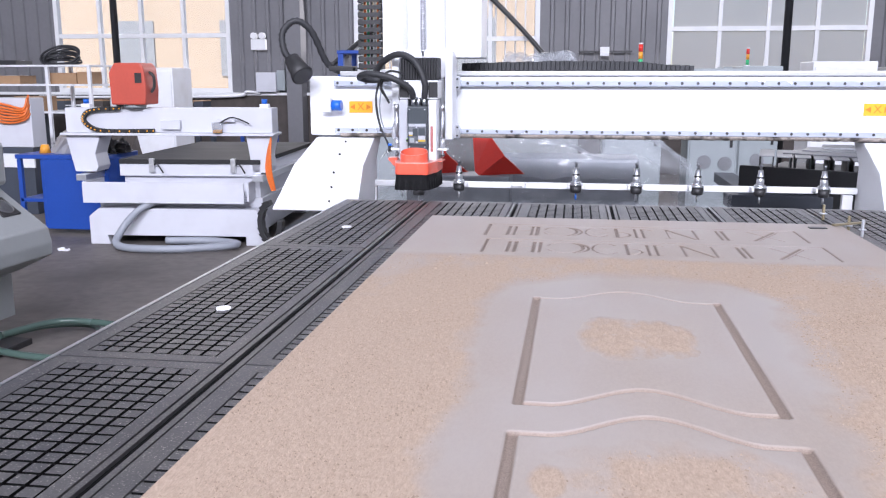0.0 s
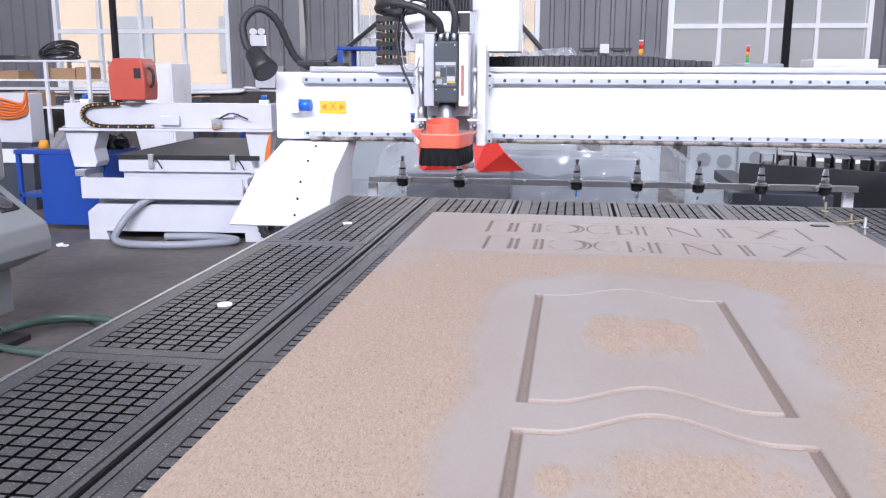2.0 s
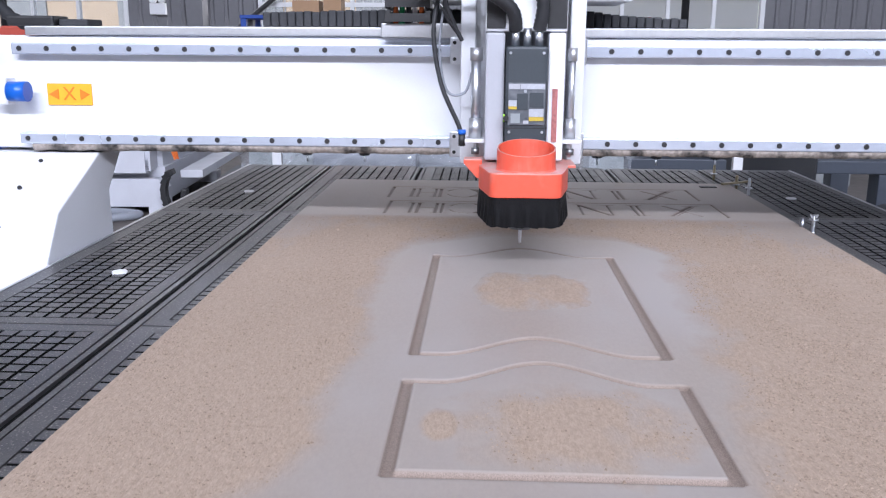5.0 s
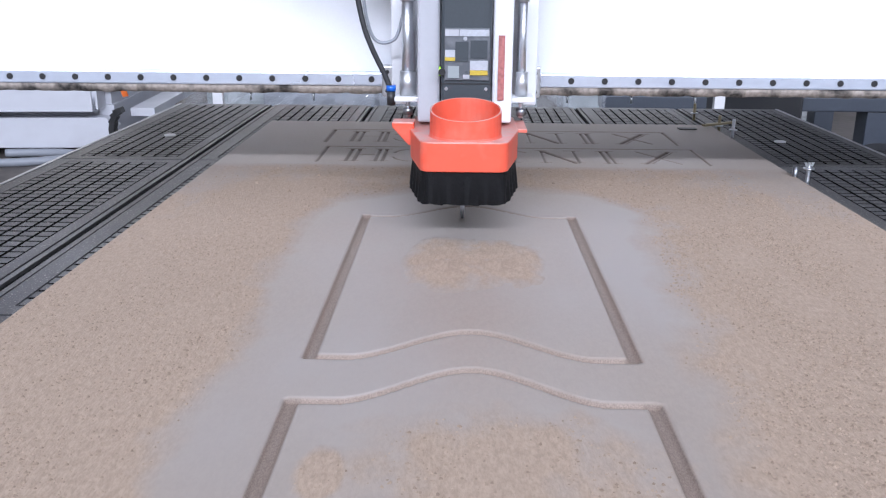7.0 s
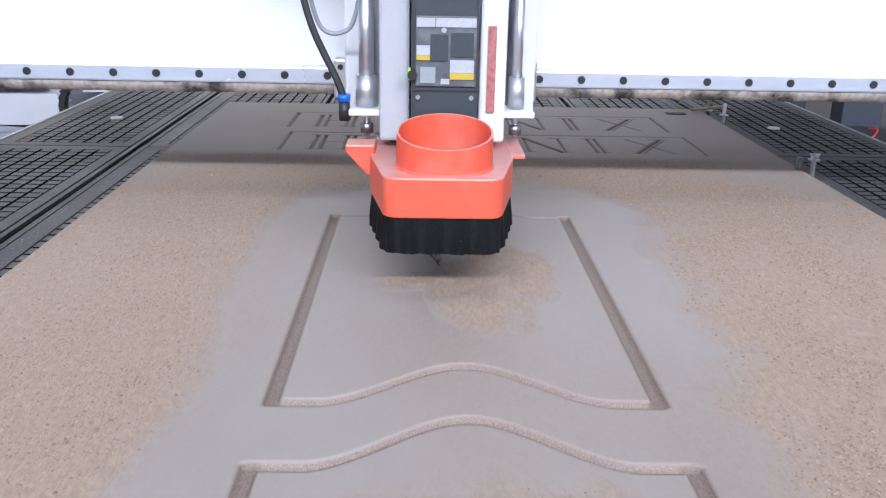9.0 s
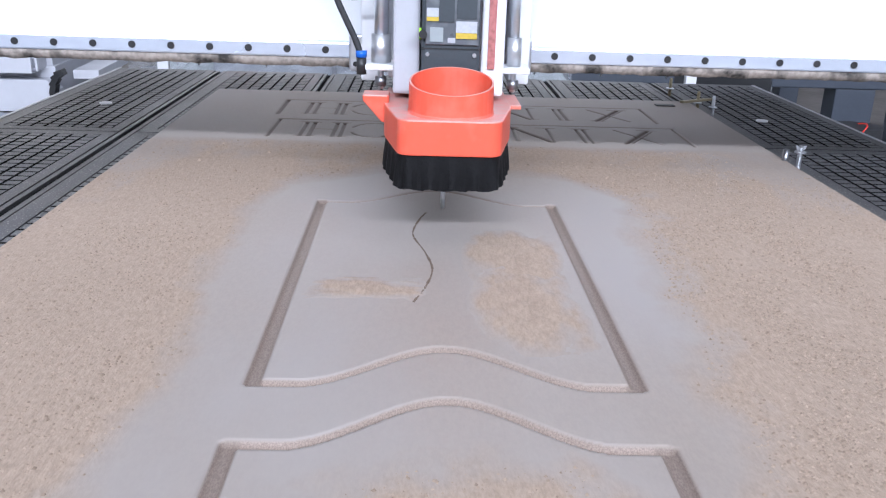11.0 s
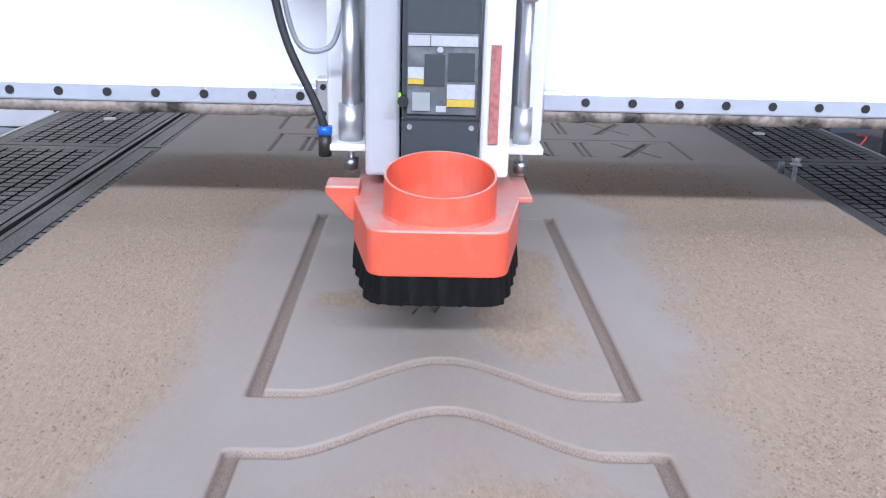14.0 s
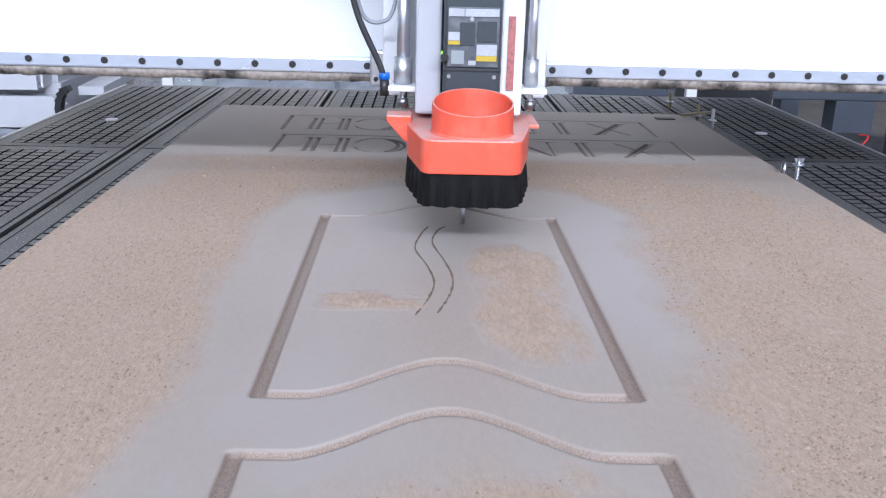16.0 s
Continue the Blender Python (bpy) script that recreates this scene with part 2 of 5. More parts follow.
def smooth_path(pts, n=8):
    pts = [Vector(p) for p in pts]
    out = []
    for i in range(len(pts) - 1):
        p0, p1, p2, p3 = pts[max(i - 1, 0)], pts[i], pts[i + 1], pts[min(i + 2, len(pts) - 1)]
        for k in range(n):
            t = k / n
            out.append(0.5 * (2 * p1 + (p2 - p0) * t + (2 * p0 - 5 * p1 + 4 * p2 - p3) * t * t + (3 * p1 - p0 - 3 * p2 + p3) * t ** 3))
    return out + [pts[-1]]


def tube(bm, pts, r, seg=10, n=8, rib=0.0):
    path = smooth_path(pts, n)
    rings, up = [], Vector((0, 0, 1))
    for i, p in enumerate(path):
        d = (path[min(i + 1, len(path) - 1)] - path[max(i - 1, 0)]).normalized()
        side = d.cross(up)
        if side.length < 0.05:
            side = d.cross(Vector((0, 1, 0)))
        side.normalize()
        u = side.cross(d)
        rr = r * (1 + (rib if i % 2 else -rib))
        rings.append([bm.verts.new(p + side * rr * math.cos(2 * math.pi * k / seg) + u * rr * math.sin(2 * math.pi * k / seg)) for k in range(seg)])
    for a, b in zip(rings, rings[1:]):
        for k in range(seg):
            bm.faces.new((a[k], a[(k + 1) % seg], b[(k + 1) % seg], b[k])).smooth = True
    bm.faces.new(rings[0])
    bm.faces.new(rings[-1][::-1])
    return bm


def prism(bm, poly, axis, a, b, bevel=0.0):
    """A polygon pushed along an axis from a to b. poly: pairs in the other two axes, in order."""
    def at(p, v):
        return {"x": (v, p[0], p[1]), "y": (p[0], v, p[1]), "z": (p[0], p[1], v)}[axis]
    sub = bmesh.new()
    lo, hi = [sub.verts.new(at(p, a)) for p in poly], [sub.verts.new(at(p, b)) for p in poly]
    n = len(poly)
    for i in range(n):
        sub.faces.new((lo[i], lo[(i + 1) % n], hi[(i + 1) % n], hi[i]))
    sub.faces.new(lo[::-1])
    sub.faces.new(hi)
    bmesh.ops.recalc_face_normals(sub, faces=sub.faces[:])
    if bevel:
        bmesh.ops.bevel(sub, geom=sub.edges[:], offset=bevel, segments=2, affect="EDGES", profile=0.5)
    return join(bm, sub)


def solid(name, bm, mat, label="", category="", group="", kind="", m=None):
    """A thing that is one mesh."""
    ob = part(name, bm, mat, None)
    if m is not None:
        ob.matrix_world = m
    return tagged(ob, label, category, group, kind)


# ---- the hall ----
WALL_Y, SOUTH_Y = 9.5, -14.0
solid("floor", box(B(), -14, 14, SOUTH_Y, WALL_Y, -0.2, 0), CONCRETE, "worn dusty concrete workshop floor", "floor", kind="structure")
solid("ground", box(B(), -300, 300, -300, 300, -0.6, -0.3), GROUND, "pale bare ground outside the hall", "ground", kind="structure")


def corrugated(bm, x0, x1, z0, z1, y):
    """A sheet with trapezoid ribs, 0.2 m apart, with a return behind."""
    xs, x = [], x0
    while x < x1:
        for dx, dy in ((0, 0), (0.13, 0), (0.145, -0.025), (0.185, -0.025)):
            if x + dx < x1:
                xs.append((x + dx, y + dy))
        x += 0.2
    xs.append((x1, y))
    prism(bm, xs + [(x1, y + 0.06), (x0, y + 0.06)], "z", z0, z1)


SILL, HEAD_Z, ROOF_Z = 1.07, 3.4, 10.5
OPENINGS = [(-7.75, -5.06), (-3.25, -0.68), (1.0, 3.55), (5.2, 8.0)]
wall = B()
edges = [-14] + [v for o in OPENINGS for v in o] + [14]
for a, b in zip(edges[::2], edges[1::2]):
    corrugated(wall, a, b, SILL, HEAD_Z, WALL_Y)
corrugated(wall, -14, 14, HEAD_Z, ROOF_Z, WALL_Y)
wall_north = solid("wall_north", wall, SHEET, "grey corrugated steel sheet wall", "wall", kind="structure")
part("base_course", box(B(), -14, 14, WALL_Y - 0.06, WALL_Y + 0.12, 0, SILL - 0.04), BRICK, wall_north, "dark old brick base wall")
part("sill_rail", box(B(), -14, 14, WALL_Y - 0.1, WALL_Y + 0.14, SILL - 0.04, SILL - 0.002), FRAME_WHITE, wall_north, "pale dusty sill rail")
# unseen side walls, south wall and roof, kept pale to lift the shadows
solid("wall_west", box(B(), -14.2, -14, SOUTH_Y, WALL_Y, 0, ROOF_Z), WALLPAINT, "unseen pale side wall that bounces light into the hall", "wall", kind="structure")
solid("wall_east", box(B(), 14, 14.2, SOUTH_Y, WALL_Y, 0, ROOF_Z), WALLPAINT, "unseen pale side wall that bounces light into the hall", "wall", kind="structure")
south = B()
for x0, x1, z0, z1 in ((-14, 14, 0, 7.9), (-14, 14, 9.8, ROOF_Z), (-14, -8, 7.9, 9.8), (9, 14, 7.9, 9.8)):
    box(south, x0, x1, SOUTH_Y - 0.2, SOUTH_Y, z0, z1)
solid("wall_south", south, WALLPAINT, "unseen pale wall with a high opening behind the front lamp", "wall", kind="structure")
roof = B()
STRIPS = ((-5.8, -4.2), (3.9, 5.0))
for a, b in ((SOUTH_Y - 0.2, STRIPS[0][0]), (STRIPS[0][1], STRIPS[1][0]), (STRIPS[1][1], WALL_Y + 0.1)):
    box(roof, -14.2, 14.2, a, b, ROOF_Z, ROOF_Z + 0.1)
for a, b in STRIPS:
    box(roof, -14.2, -7.1, a, b, ROOF_Z, ROOF_Z + 0.1)
    box(roof, 7.1, 14.2, a, b, ROOF_Z, ROOF_Z + 0.1)
    # opaque sheet across each roof strip keeps the sun out
    box(roof, -7.1, 7.1, a, b, ROOF_Z + 0.03, ROOF_Z + 0.06)
solid("ceiling", roof, ROOF, "unseen grey sheet roof with roof strips closed against the sun", "ceiling", kind="structure")
high = thing("window_5", pose(0, SOUTH_Y - 0.1, 0), "unseen opaque panel closing the high south opening", "window", kind="structure")
# opaque, blocks the sun; the front area lamp hangs inside it
part("pane", box(B(), -8, 9, -0.05, -0.02, 7.9, 9.8), FRAME_WHITE, high)


def window(number, x0, x1, panes, bar_z, glass, grille=False):
    w = thing(f"window_{number}", pose(0, WALL_Y, 0), "white framed industrial window with dusty panes", "window", kind="structure")
    fr = B()
    box(fr, x0, x1, -0.02, 0.07, SILL, SILL + 0.06)
    box(fr, x0, x1, -0.02, 0.07, HEAD_Z - 0.06, HEAD_Z)
    box(fr, x0, x0 + 0.06, -0.02, 0.07, SILL + 0.06, HEAD_Z - 0.06)
    box(fr, x1 - 0.06, x1, -0.02, 0.07, SILL + 0.06, HEAD_Z - 0.06)
    part("window_frame", fr, FRAME_WHITE, w)
    step = (x1 - x0 - 0.12) / panes
    heights = [SILL + 0.06, *bar_z, HEAD_Z - 0.06]
    for i in range(1, panes):
        x = x0 + 0.06 + i * step
        part("mullion", box(B(), x - 0.025, x + 0.025, -0.015, 0.06, SILL + 0.06, HEAD_Z - 0.06), FRAME_WHITE, w)
    for z in bar_z:
        part("transom", box(B(), x0 + 0.06, x1 - 0.06, -0.012, 0.055, z - 0.03, z + 0.03), FRAME_WHITE, w)
    for i in range(panes):
        for z0, z1 in zip(heights, heights[1:]):
            x = x0 + 0.06 + i * step
            p = part("pane", box(B(), x + 0.02, x + step - 0.02, 0.02, 0.026, z0 + 0.02, z1 - 0.02), glass, w)
            p.visible_shadow = False
    if grille:
        n = int((x1 - x0) / 0.13)
        for i in range(n):
            x = x0 + (i + 0.5) * (x1 - x0) / n
            part("grille_bar", cyl(B(), (x, 0.12, SILL), (x, 0.12, HEAD_Z), 0.012, 6), FRAME_WHITE, w)


window(1, *OPENINGS[0], 4, (1.87, 2.6), CLEAR)
window(2, *OPENINGS[1], 4, (1.80, 2.6), CLEAR, True)
window(3, *OPENINGS[2], 4, (1.91, 2.70), FROST)
window(4, *OPENINGS[3], 4, (1.83, 2.62), FROST)

# ---- the router: bed ----
BED_Z, BOARD_Z = 0.852, 0.87
XB = [-1.01, -0.70, -0.37, -0.04, 0.29, 0.62, 0.95]
YB = [0.45, -0.465, -1.43, -2.39]
bed = thing("router_bed", pose(0, 0, 0), "long black gridded vacuum bed of a router", "machine bed")
base = B()
box(base, -0.98, 0.92, -2.36, 0.42, 0.60, 0.80, 0.006)
part("bed_frame", base, WHITE_WORN, bed, "white painted steel bed frame")
for x in (-0.8, 0.74):
    for y in (-2.1, -1.0, 0.15):
        part("leg", box(B(), x - 0.08, x + 0.08, y - 0.08, y + 0.08, 0, 0.60, 0.005), WHITE_WORN, bed)
# seen only between the cells; its black is the grooves' painted shade
part("bed_plate", box(B(), -1.008, 0.948, -2.388, 0.448, 0.80, 0.846), SHADE_BLACK, bed, "base plate blackened as shade between the cells")
for x in (-1.008, 0.948):
    part("edge_strip", box(B(), x - 0.004, x + 0.004, -2.388, 0.448, 0.80, BED_Z + 0.001), ALU, bed, "thin bright metal edge")


def panel_mesh(width, length):
    """Raised cells between grooves, inside a plain rim, from a corner at 0, 0 towards -y."""
    bm, d, v = B(), 0.006, []
    ix0, ix1, iy0, iy1 = 0.036, width - 0.026, -0.032, -length + 0.032
    if width > 0.32:
        ix0 = 0.045
    zt, zb = BED_Z, 0.8462
    for r in ((0.003, width - 0.003, iy0, -0.003), (0.003, width - 0.003, -length + 0.003, iy1), (0.003, ix0, iy1, iy0), (ix1, width - 0.003, iy1, iy0)):
        box(bm, r[0], r[1], r[2], r[3], zb, zt)
    nx, ny = 8, round((iy0 - iy1) / 0.0285)
    sx, sy = (ix1 - ix0) / nx, (iy0 - iy1) / ny
    g = 0.0029
    for i in range(nx):
        for j in range(ny):
            x0, x1 = ix0 + i * sx + g, ix0 + (i + 1) * sx - g
            y0, y1 = iy1 + j * sy + g * 0.95, iy1 + (j + 1) * sy - g * 0.95
            c = [(x0, y0), (x1, y0), (x1, y1), (x0, y1)]
            lo, hi = [bm.verts.new((*p, zb)) for p in c], [bm.verts.new((*p, zt)) for p in c]
            bm.faces.new(hi)
            # cell walls take the shade black instead of the panel's own colour
            for k in range(4):
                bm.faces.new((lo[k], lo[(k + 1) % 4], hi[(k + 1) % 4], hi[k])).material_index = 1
    return bm


first = {}
for x0, x1 in zip(XB, XB[1:]):
    for y0, y1 in zip(YB, YB[1:]):
        a = x0 + (0.016 if x0 > -1 else 0.004)
        b = x1 - (0.016 if x1 < 0.94 else 0.004)
        key = (round(b - a, 3), round(y0 - y1, 3))
        if key not in first:
            p = part("vacuum_panel", panel_mesh(*key), PHENOLIC, bed)
            p.data.materials.append(SHADE_BLACK)
            first[key] = p.data
        else:
            p = new("vacuum_panel", first[key])
            p.parent = bed
        p.location = (a, y0, 0)
for x in XB[1:-1]:
    t = B()
    for s in (-1, 1):
        box(t, x + s * 0.006, x + s * 0.0155, -2.385, 0.445, 0.846, BED_Z - 0.0005)
    part("slot_rail", t, SLOT, bed, "grey aluminium clamping slot")
for x, y in ((-0.85, -0.152), (0.753, -0.155), (-0.848, -1.111), (0.76, -1.11)):
    part("vacuum_plug", cyl(B(), (x, y, 0.846), (x, y, BED_Z + 0.003), 0.0145, 20), LABEL, bed, "white round plug in the bed")

# ---- the board with its routed grooves and sawdust ----
PX0, PX1 = -0.238, 0.110
ARCH = 0.074


def arch(x, y0):
    """A cathedral arch over the panel: shoulders, then a rise in the middle."""
    u = (x - (PX0 + PX1) / 2) / ((PX1 - PX0) / 2)
    k = max(0.0, 1 - (abs(u) / 0.78)) if abs(u) < 0.78 else 0.0
    return y0 + ARCH * (k * k * (3 - 2 * k))


def groove_depth(x, y):
    """How deep the cutter went at a place of the door pattern, in metres."""
    d = 1.0
    for y0, y1 in ((-1.578, -1.0), (-1.925, -1.68)):
        if y0 - 0.004 < y < y1 + 0.004:
            d = min(d, abs(x - PX0), abs(x - PX1))
    if PX0 - 0.004 < x < PX1 + 0.004:
        wide = min(abs(y - arch(x, v)) for v in (-1.578, -1.68))
        d = min(d, wide * 1.15, abs(y + 1.925))
        d = min(d, abs(y - arch(x, -1.004)) + 0.0035)
    return 0.0055 * max(0.0, min(1.0, (0.0078 - d) / 0.0024))


STROKES = []


def letter_row(y0, y1, shift, squeeze):
    """One routed row: serif letters drawn as contours, inside a long frame."""
    h = y1 - y0

    def seg(x0, v0, x1, v1, w=0.0035):
        STROKES.append((0.035 + (x0 - 0.035) * squeeze + shift, y0 + v0 * h, 0.035 + (x1 - 0.035) * squeeze + shift, y0 + v1 * h, w))

    def stem(x, w=0.0052):
        seg(x, 0.06, x, 0.84, w)
        seg(x - 0.012, 0.06, x + 0.012, 0.06, 0.0026)
        seg(x - 0.012, 0.84, x + 0.012, 0.84, 0.0026)

    def arc(cx, r, low, high, a0, a1, w):
        q = [(cx + r * math.cos(radians(a0 + (a1 - a0) * i / 10)), (low + high) / 2 + (high - low) / 2 * math.sin(radians(a0 + (a1 - a0) * i / 10))) for i in range(11)]
        for a, b in zip(q, q[1:]):
            seg(*a, *b, w)

    seg(-0.396, 0, -0.396, 1, 0.0052)
    seg(-0.396, 1, 0.466, 1, 0.0040)
    seg(0.466, 0, 0.466, 1, 0.0048)
    for x in (-0.334, -0.316, -0.268, -0.253):
        stem(x)
    seg(-0.316, 0.45, -0.268, 0.45, 0.0028)
    arc(-0.185, 0.05, 0.06, 0.86, 20, 160, 0.0034)
    arc(-0.185, 0.05, 0.06, 0.86, -160, -60, 0.0030)
    arc(-0.192, 0.050, 0.08, 0.84, -60, 60, 0.0052)
    arc(-0.183, 0.055, 0.05, 0.86, -60, 60, 0.0046)
    arc(-0.085, 0.034, 0.06, 0.84, 40, 320, 0.0036)
    seg(-0.115, 0.45, -0.055, 0.45, 0.0026)
    stem(-0.032)
    arc(-0.03, 0.034, 0.08, 0.5, -80, 80, 0.0036)
    for x in (0.02, 0.04):
        stem(x, 0.0044)
    seg(0.04, 0.84, 0.07, 0.7, 0.0030)
    stem(0.108, 0.0032)
    seg(0.108, 0.84, 0.175, 0.06, 0.0058)
    stem(0.183, 0.0034)
    seg(0.16, 0.84, 0.2, 0.84, 0.0026)
    for x in (0.247, 0.262):
        stem(x, 0.0046)
    seg(0.328, 0.06, 0.405, 0.84, 0.0056)
    seg(0.340, 0.06, 0.413, 0.80, 0.0030)
    seg(0.405, 0.06, 0.330, 0.84, 0.0036)
    seg(0.380, 0.84, 0.425, 0.84, 0.0026)
    seg(0.315, 0.06, 0.35, 0.06, 0.0026)


letter_row(-0.552, -0.375, 0.0, 1.0)
letter_row(-0.315, -0.135, -0.016, 1.0)


def fbm(x, y, s, k=4):
    return noise.fractal(Vector((x * s, y * s, 1.7)), 1.0, 2.0, k)


def between(v, table):
    """Straight-line look-up in pairs that rise in their first number."""
    if v <= table[0][0]:
        return table[0][1]
    for (a, p), (b, q) in zip(table, table[1:]):
        if v < b:
            return p + (q - p) * (v - a) / (b - a)
    return table[-1][1]


def unit(v):
    return max(0.0, min(1.0, v))


# the swept zone round the door pattern: its two sides along y, its far end along x
SWEPT_LEFT = ((-2.3, -0.50), (-2.0, -0.37), (-1.9, -0.325), (-1.57, -0.310), (-1.2, -0.334), (-1.07, -0.332), (-0.9, -0.300), (-0.82, -0.25))
SWEPT_RIGHT = ((-2.2, 0.10), (-1.9, 0.13), (-1.6, 0.162), (-1.45, 0.175), (-1.2, 0.195), (-0.95, 0.225))
SWEPT_END = ((-0.33, -0.93), (-0.2, -0.846), (-0.08, -0.80), (0.045, -0.81), (0.16, -0.862), (0.23, -0.97))


def dust(x, y):
    """How thickly the sawdust covers the board, 0 to 1."""
    w = 0.5 * fbm(x, y, 7.0) + 0.35 * fbm(x + 3, y, 24.0)
    left = (between(y, SWEPT_LEFT) - x) / 0.07
    right = (x - between(y, SWEPT_RIGHT)) / 0.12
    end = (y - between(x, SWEPT_END)) / 0.10
    c = unit(0.12 + max(left, right, end) + 0.38 * w)
    # swept smooth towards the far end
    c *= 0.02 + 0.98 * unit((-0.575 + 0.02 * w - y) / 0.05)
    # thinner where the gantry sweeps to and fro
    c *= 1 - 0.45 * unit((y + 0.95 + 0.04 * w) / 0.2)
    # thin stretches along the board's long edges
    c *= 1 - 0.6 * unit((x - 0.38 + 0.05 * w) / 0.15) * unit((y + 1.25) / 0.3)
    c *= 1 - 0.45 * unit((-0.47 + 0.05 * w - x) / 0.1) * unit((y + 1.5) / 0.3)
    # loose cover inside the lower panel
    low = math.hypot((x + 0.035) / 0.15, (y + 1.80) / 0.13) - 1 + 0.5 * w
    c = max(c, 0.6 * unit(-low / 0.5))
    clump = math.hypot((x + 0.19) / 0.022, (y + 1.81) / 0.045) - 1 + 0.6 * w
    return max(c, 0.9 * unit(-clump / 0.5))


def board_top(bm, layer, x0, x1, y0, y1, step, carve, cut_shade=0):
    nx, ny = max(1, round((x1 - x0) / step)), max(1, round((y1 - y0) / step))
    grid = []
    for j in range(ny + 1):
        row = []
        for i in range(nx + 1):
            x, y = x0 + (x1 - x0) * i / nx, y0 + (y1 - y0) * j / ny
            c = dust(x, y)
            rim = i in (0, nx) or j in (0, ny)
            z = BOARD_Z + (0 if rim and carve else c * 0.0010)
            if c > 0.12 and not rim:
                heaped = (0.55 + 0.45 * unit(x / 0.2)) * (0.5 + 0.5 * unit((-0.95 - y) / 0.3))
                lump = 0.55 * noise.noise(Vector((x * 128, y * 128, 0.3))) + 0.35 * noise.noise(Vector((x * 60, y * 60, 5.1))) + 0.15 * noise.noise(Vector((x * 240, y * 240, 2.2)))
                z += c * heaped * 0.0016 * max(-0.12, lump)
            d = carve(x, y) if carve and not rim else 0.0
            v = bm.verts.new((x, y, z - d))
            v[layer] = (c, d * 200, cut_shade(x, y) if callable(cut_shade) else cut_shade, 1)
            row.append(v)
        grid.append(row)
    for a, b in zip(grid, grid[1:]):
        for i in range(nx):
            bm.faces.new((a[i], a[i + 1], b[i + 1], b[i])).smooth = True


def letter_depth(x, y):
    d = 0.0
    for ax, ay, bx, by, w in STROKES:
        if min(ax, bx) - w < x < max(ax, bx) + w and min(ay, by) - w < y < max(ay, by) + w:
            ux, uy = bx - ax, by - ay
            t = max(0, min(1, ((x - ax) * ux + (y - ay) * uy) / (ux * ux + uy * uy)))
            q = math.hypot(x - ax - t * ux, y - ay - t * uy) + 0.0009
            d = max(d, 0.005 * max(0, min(1, (w - q) / 0.0014)))
    return d


bd = B()
cov = bd.verts.layers.float_color.new("cover")
AX0, AX1, AY0, AY1 = -0.27, 0.14, -1.96, -0.90
LX0, LX1, LY0, LY1 = -0.42, 0.49, -0.56, -0.06
for r in ((-0.61, AX0, AY0, AY1), (AX1, 0.61, AY0, AY1), (-0.61, 0.61, -2.44, AY0), (-0.61, 0.61, AY1, LY0), (-0.61, LX0, LY0, LY1), (LX1, 0.61, LY0, LY1), (-0.61, 0.61, LY1, 0)):
    board_top(bd, cov, *r, 0.012 if r[3] == AY0 else 0.0034 if r[2] < AY1 else 0.0055 if r[2] < LY0 else 0.012, None)
# the side grooves get shade put into their colour, the arches none
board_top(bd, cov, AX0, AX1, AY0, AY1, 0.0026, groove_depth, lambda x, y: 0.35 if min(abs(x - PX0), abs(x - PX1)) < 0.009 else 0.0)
# the letters too are darkened by colour, as shade inside their strokes
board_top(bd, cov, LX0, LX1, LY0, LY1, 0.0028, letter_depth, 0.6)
core = box(B(), -0.61, 0.61, -2.44, 0, BED_Z + 0.0005, BOARD_Z - 0.006)
for s in ((-0.61, -0.609, -2.44, 0), (0.609, 0.61, -2.44, 0), (-0.61, 0.61, -0.001, 0), (-0.61, 0.61, -2.44, -2.439)):
    box(core, *s, BOARD_Z - 0.0061, BOARD_Z - 0.0002)


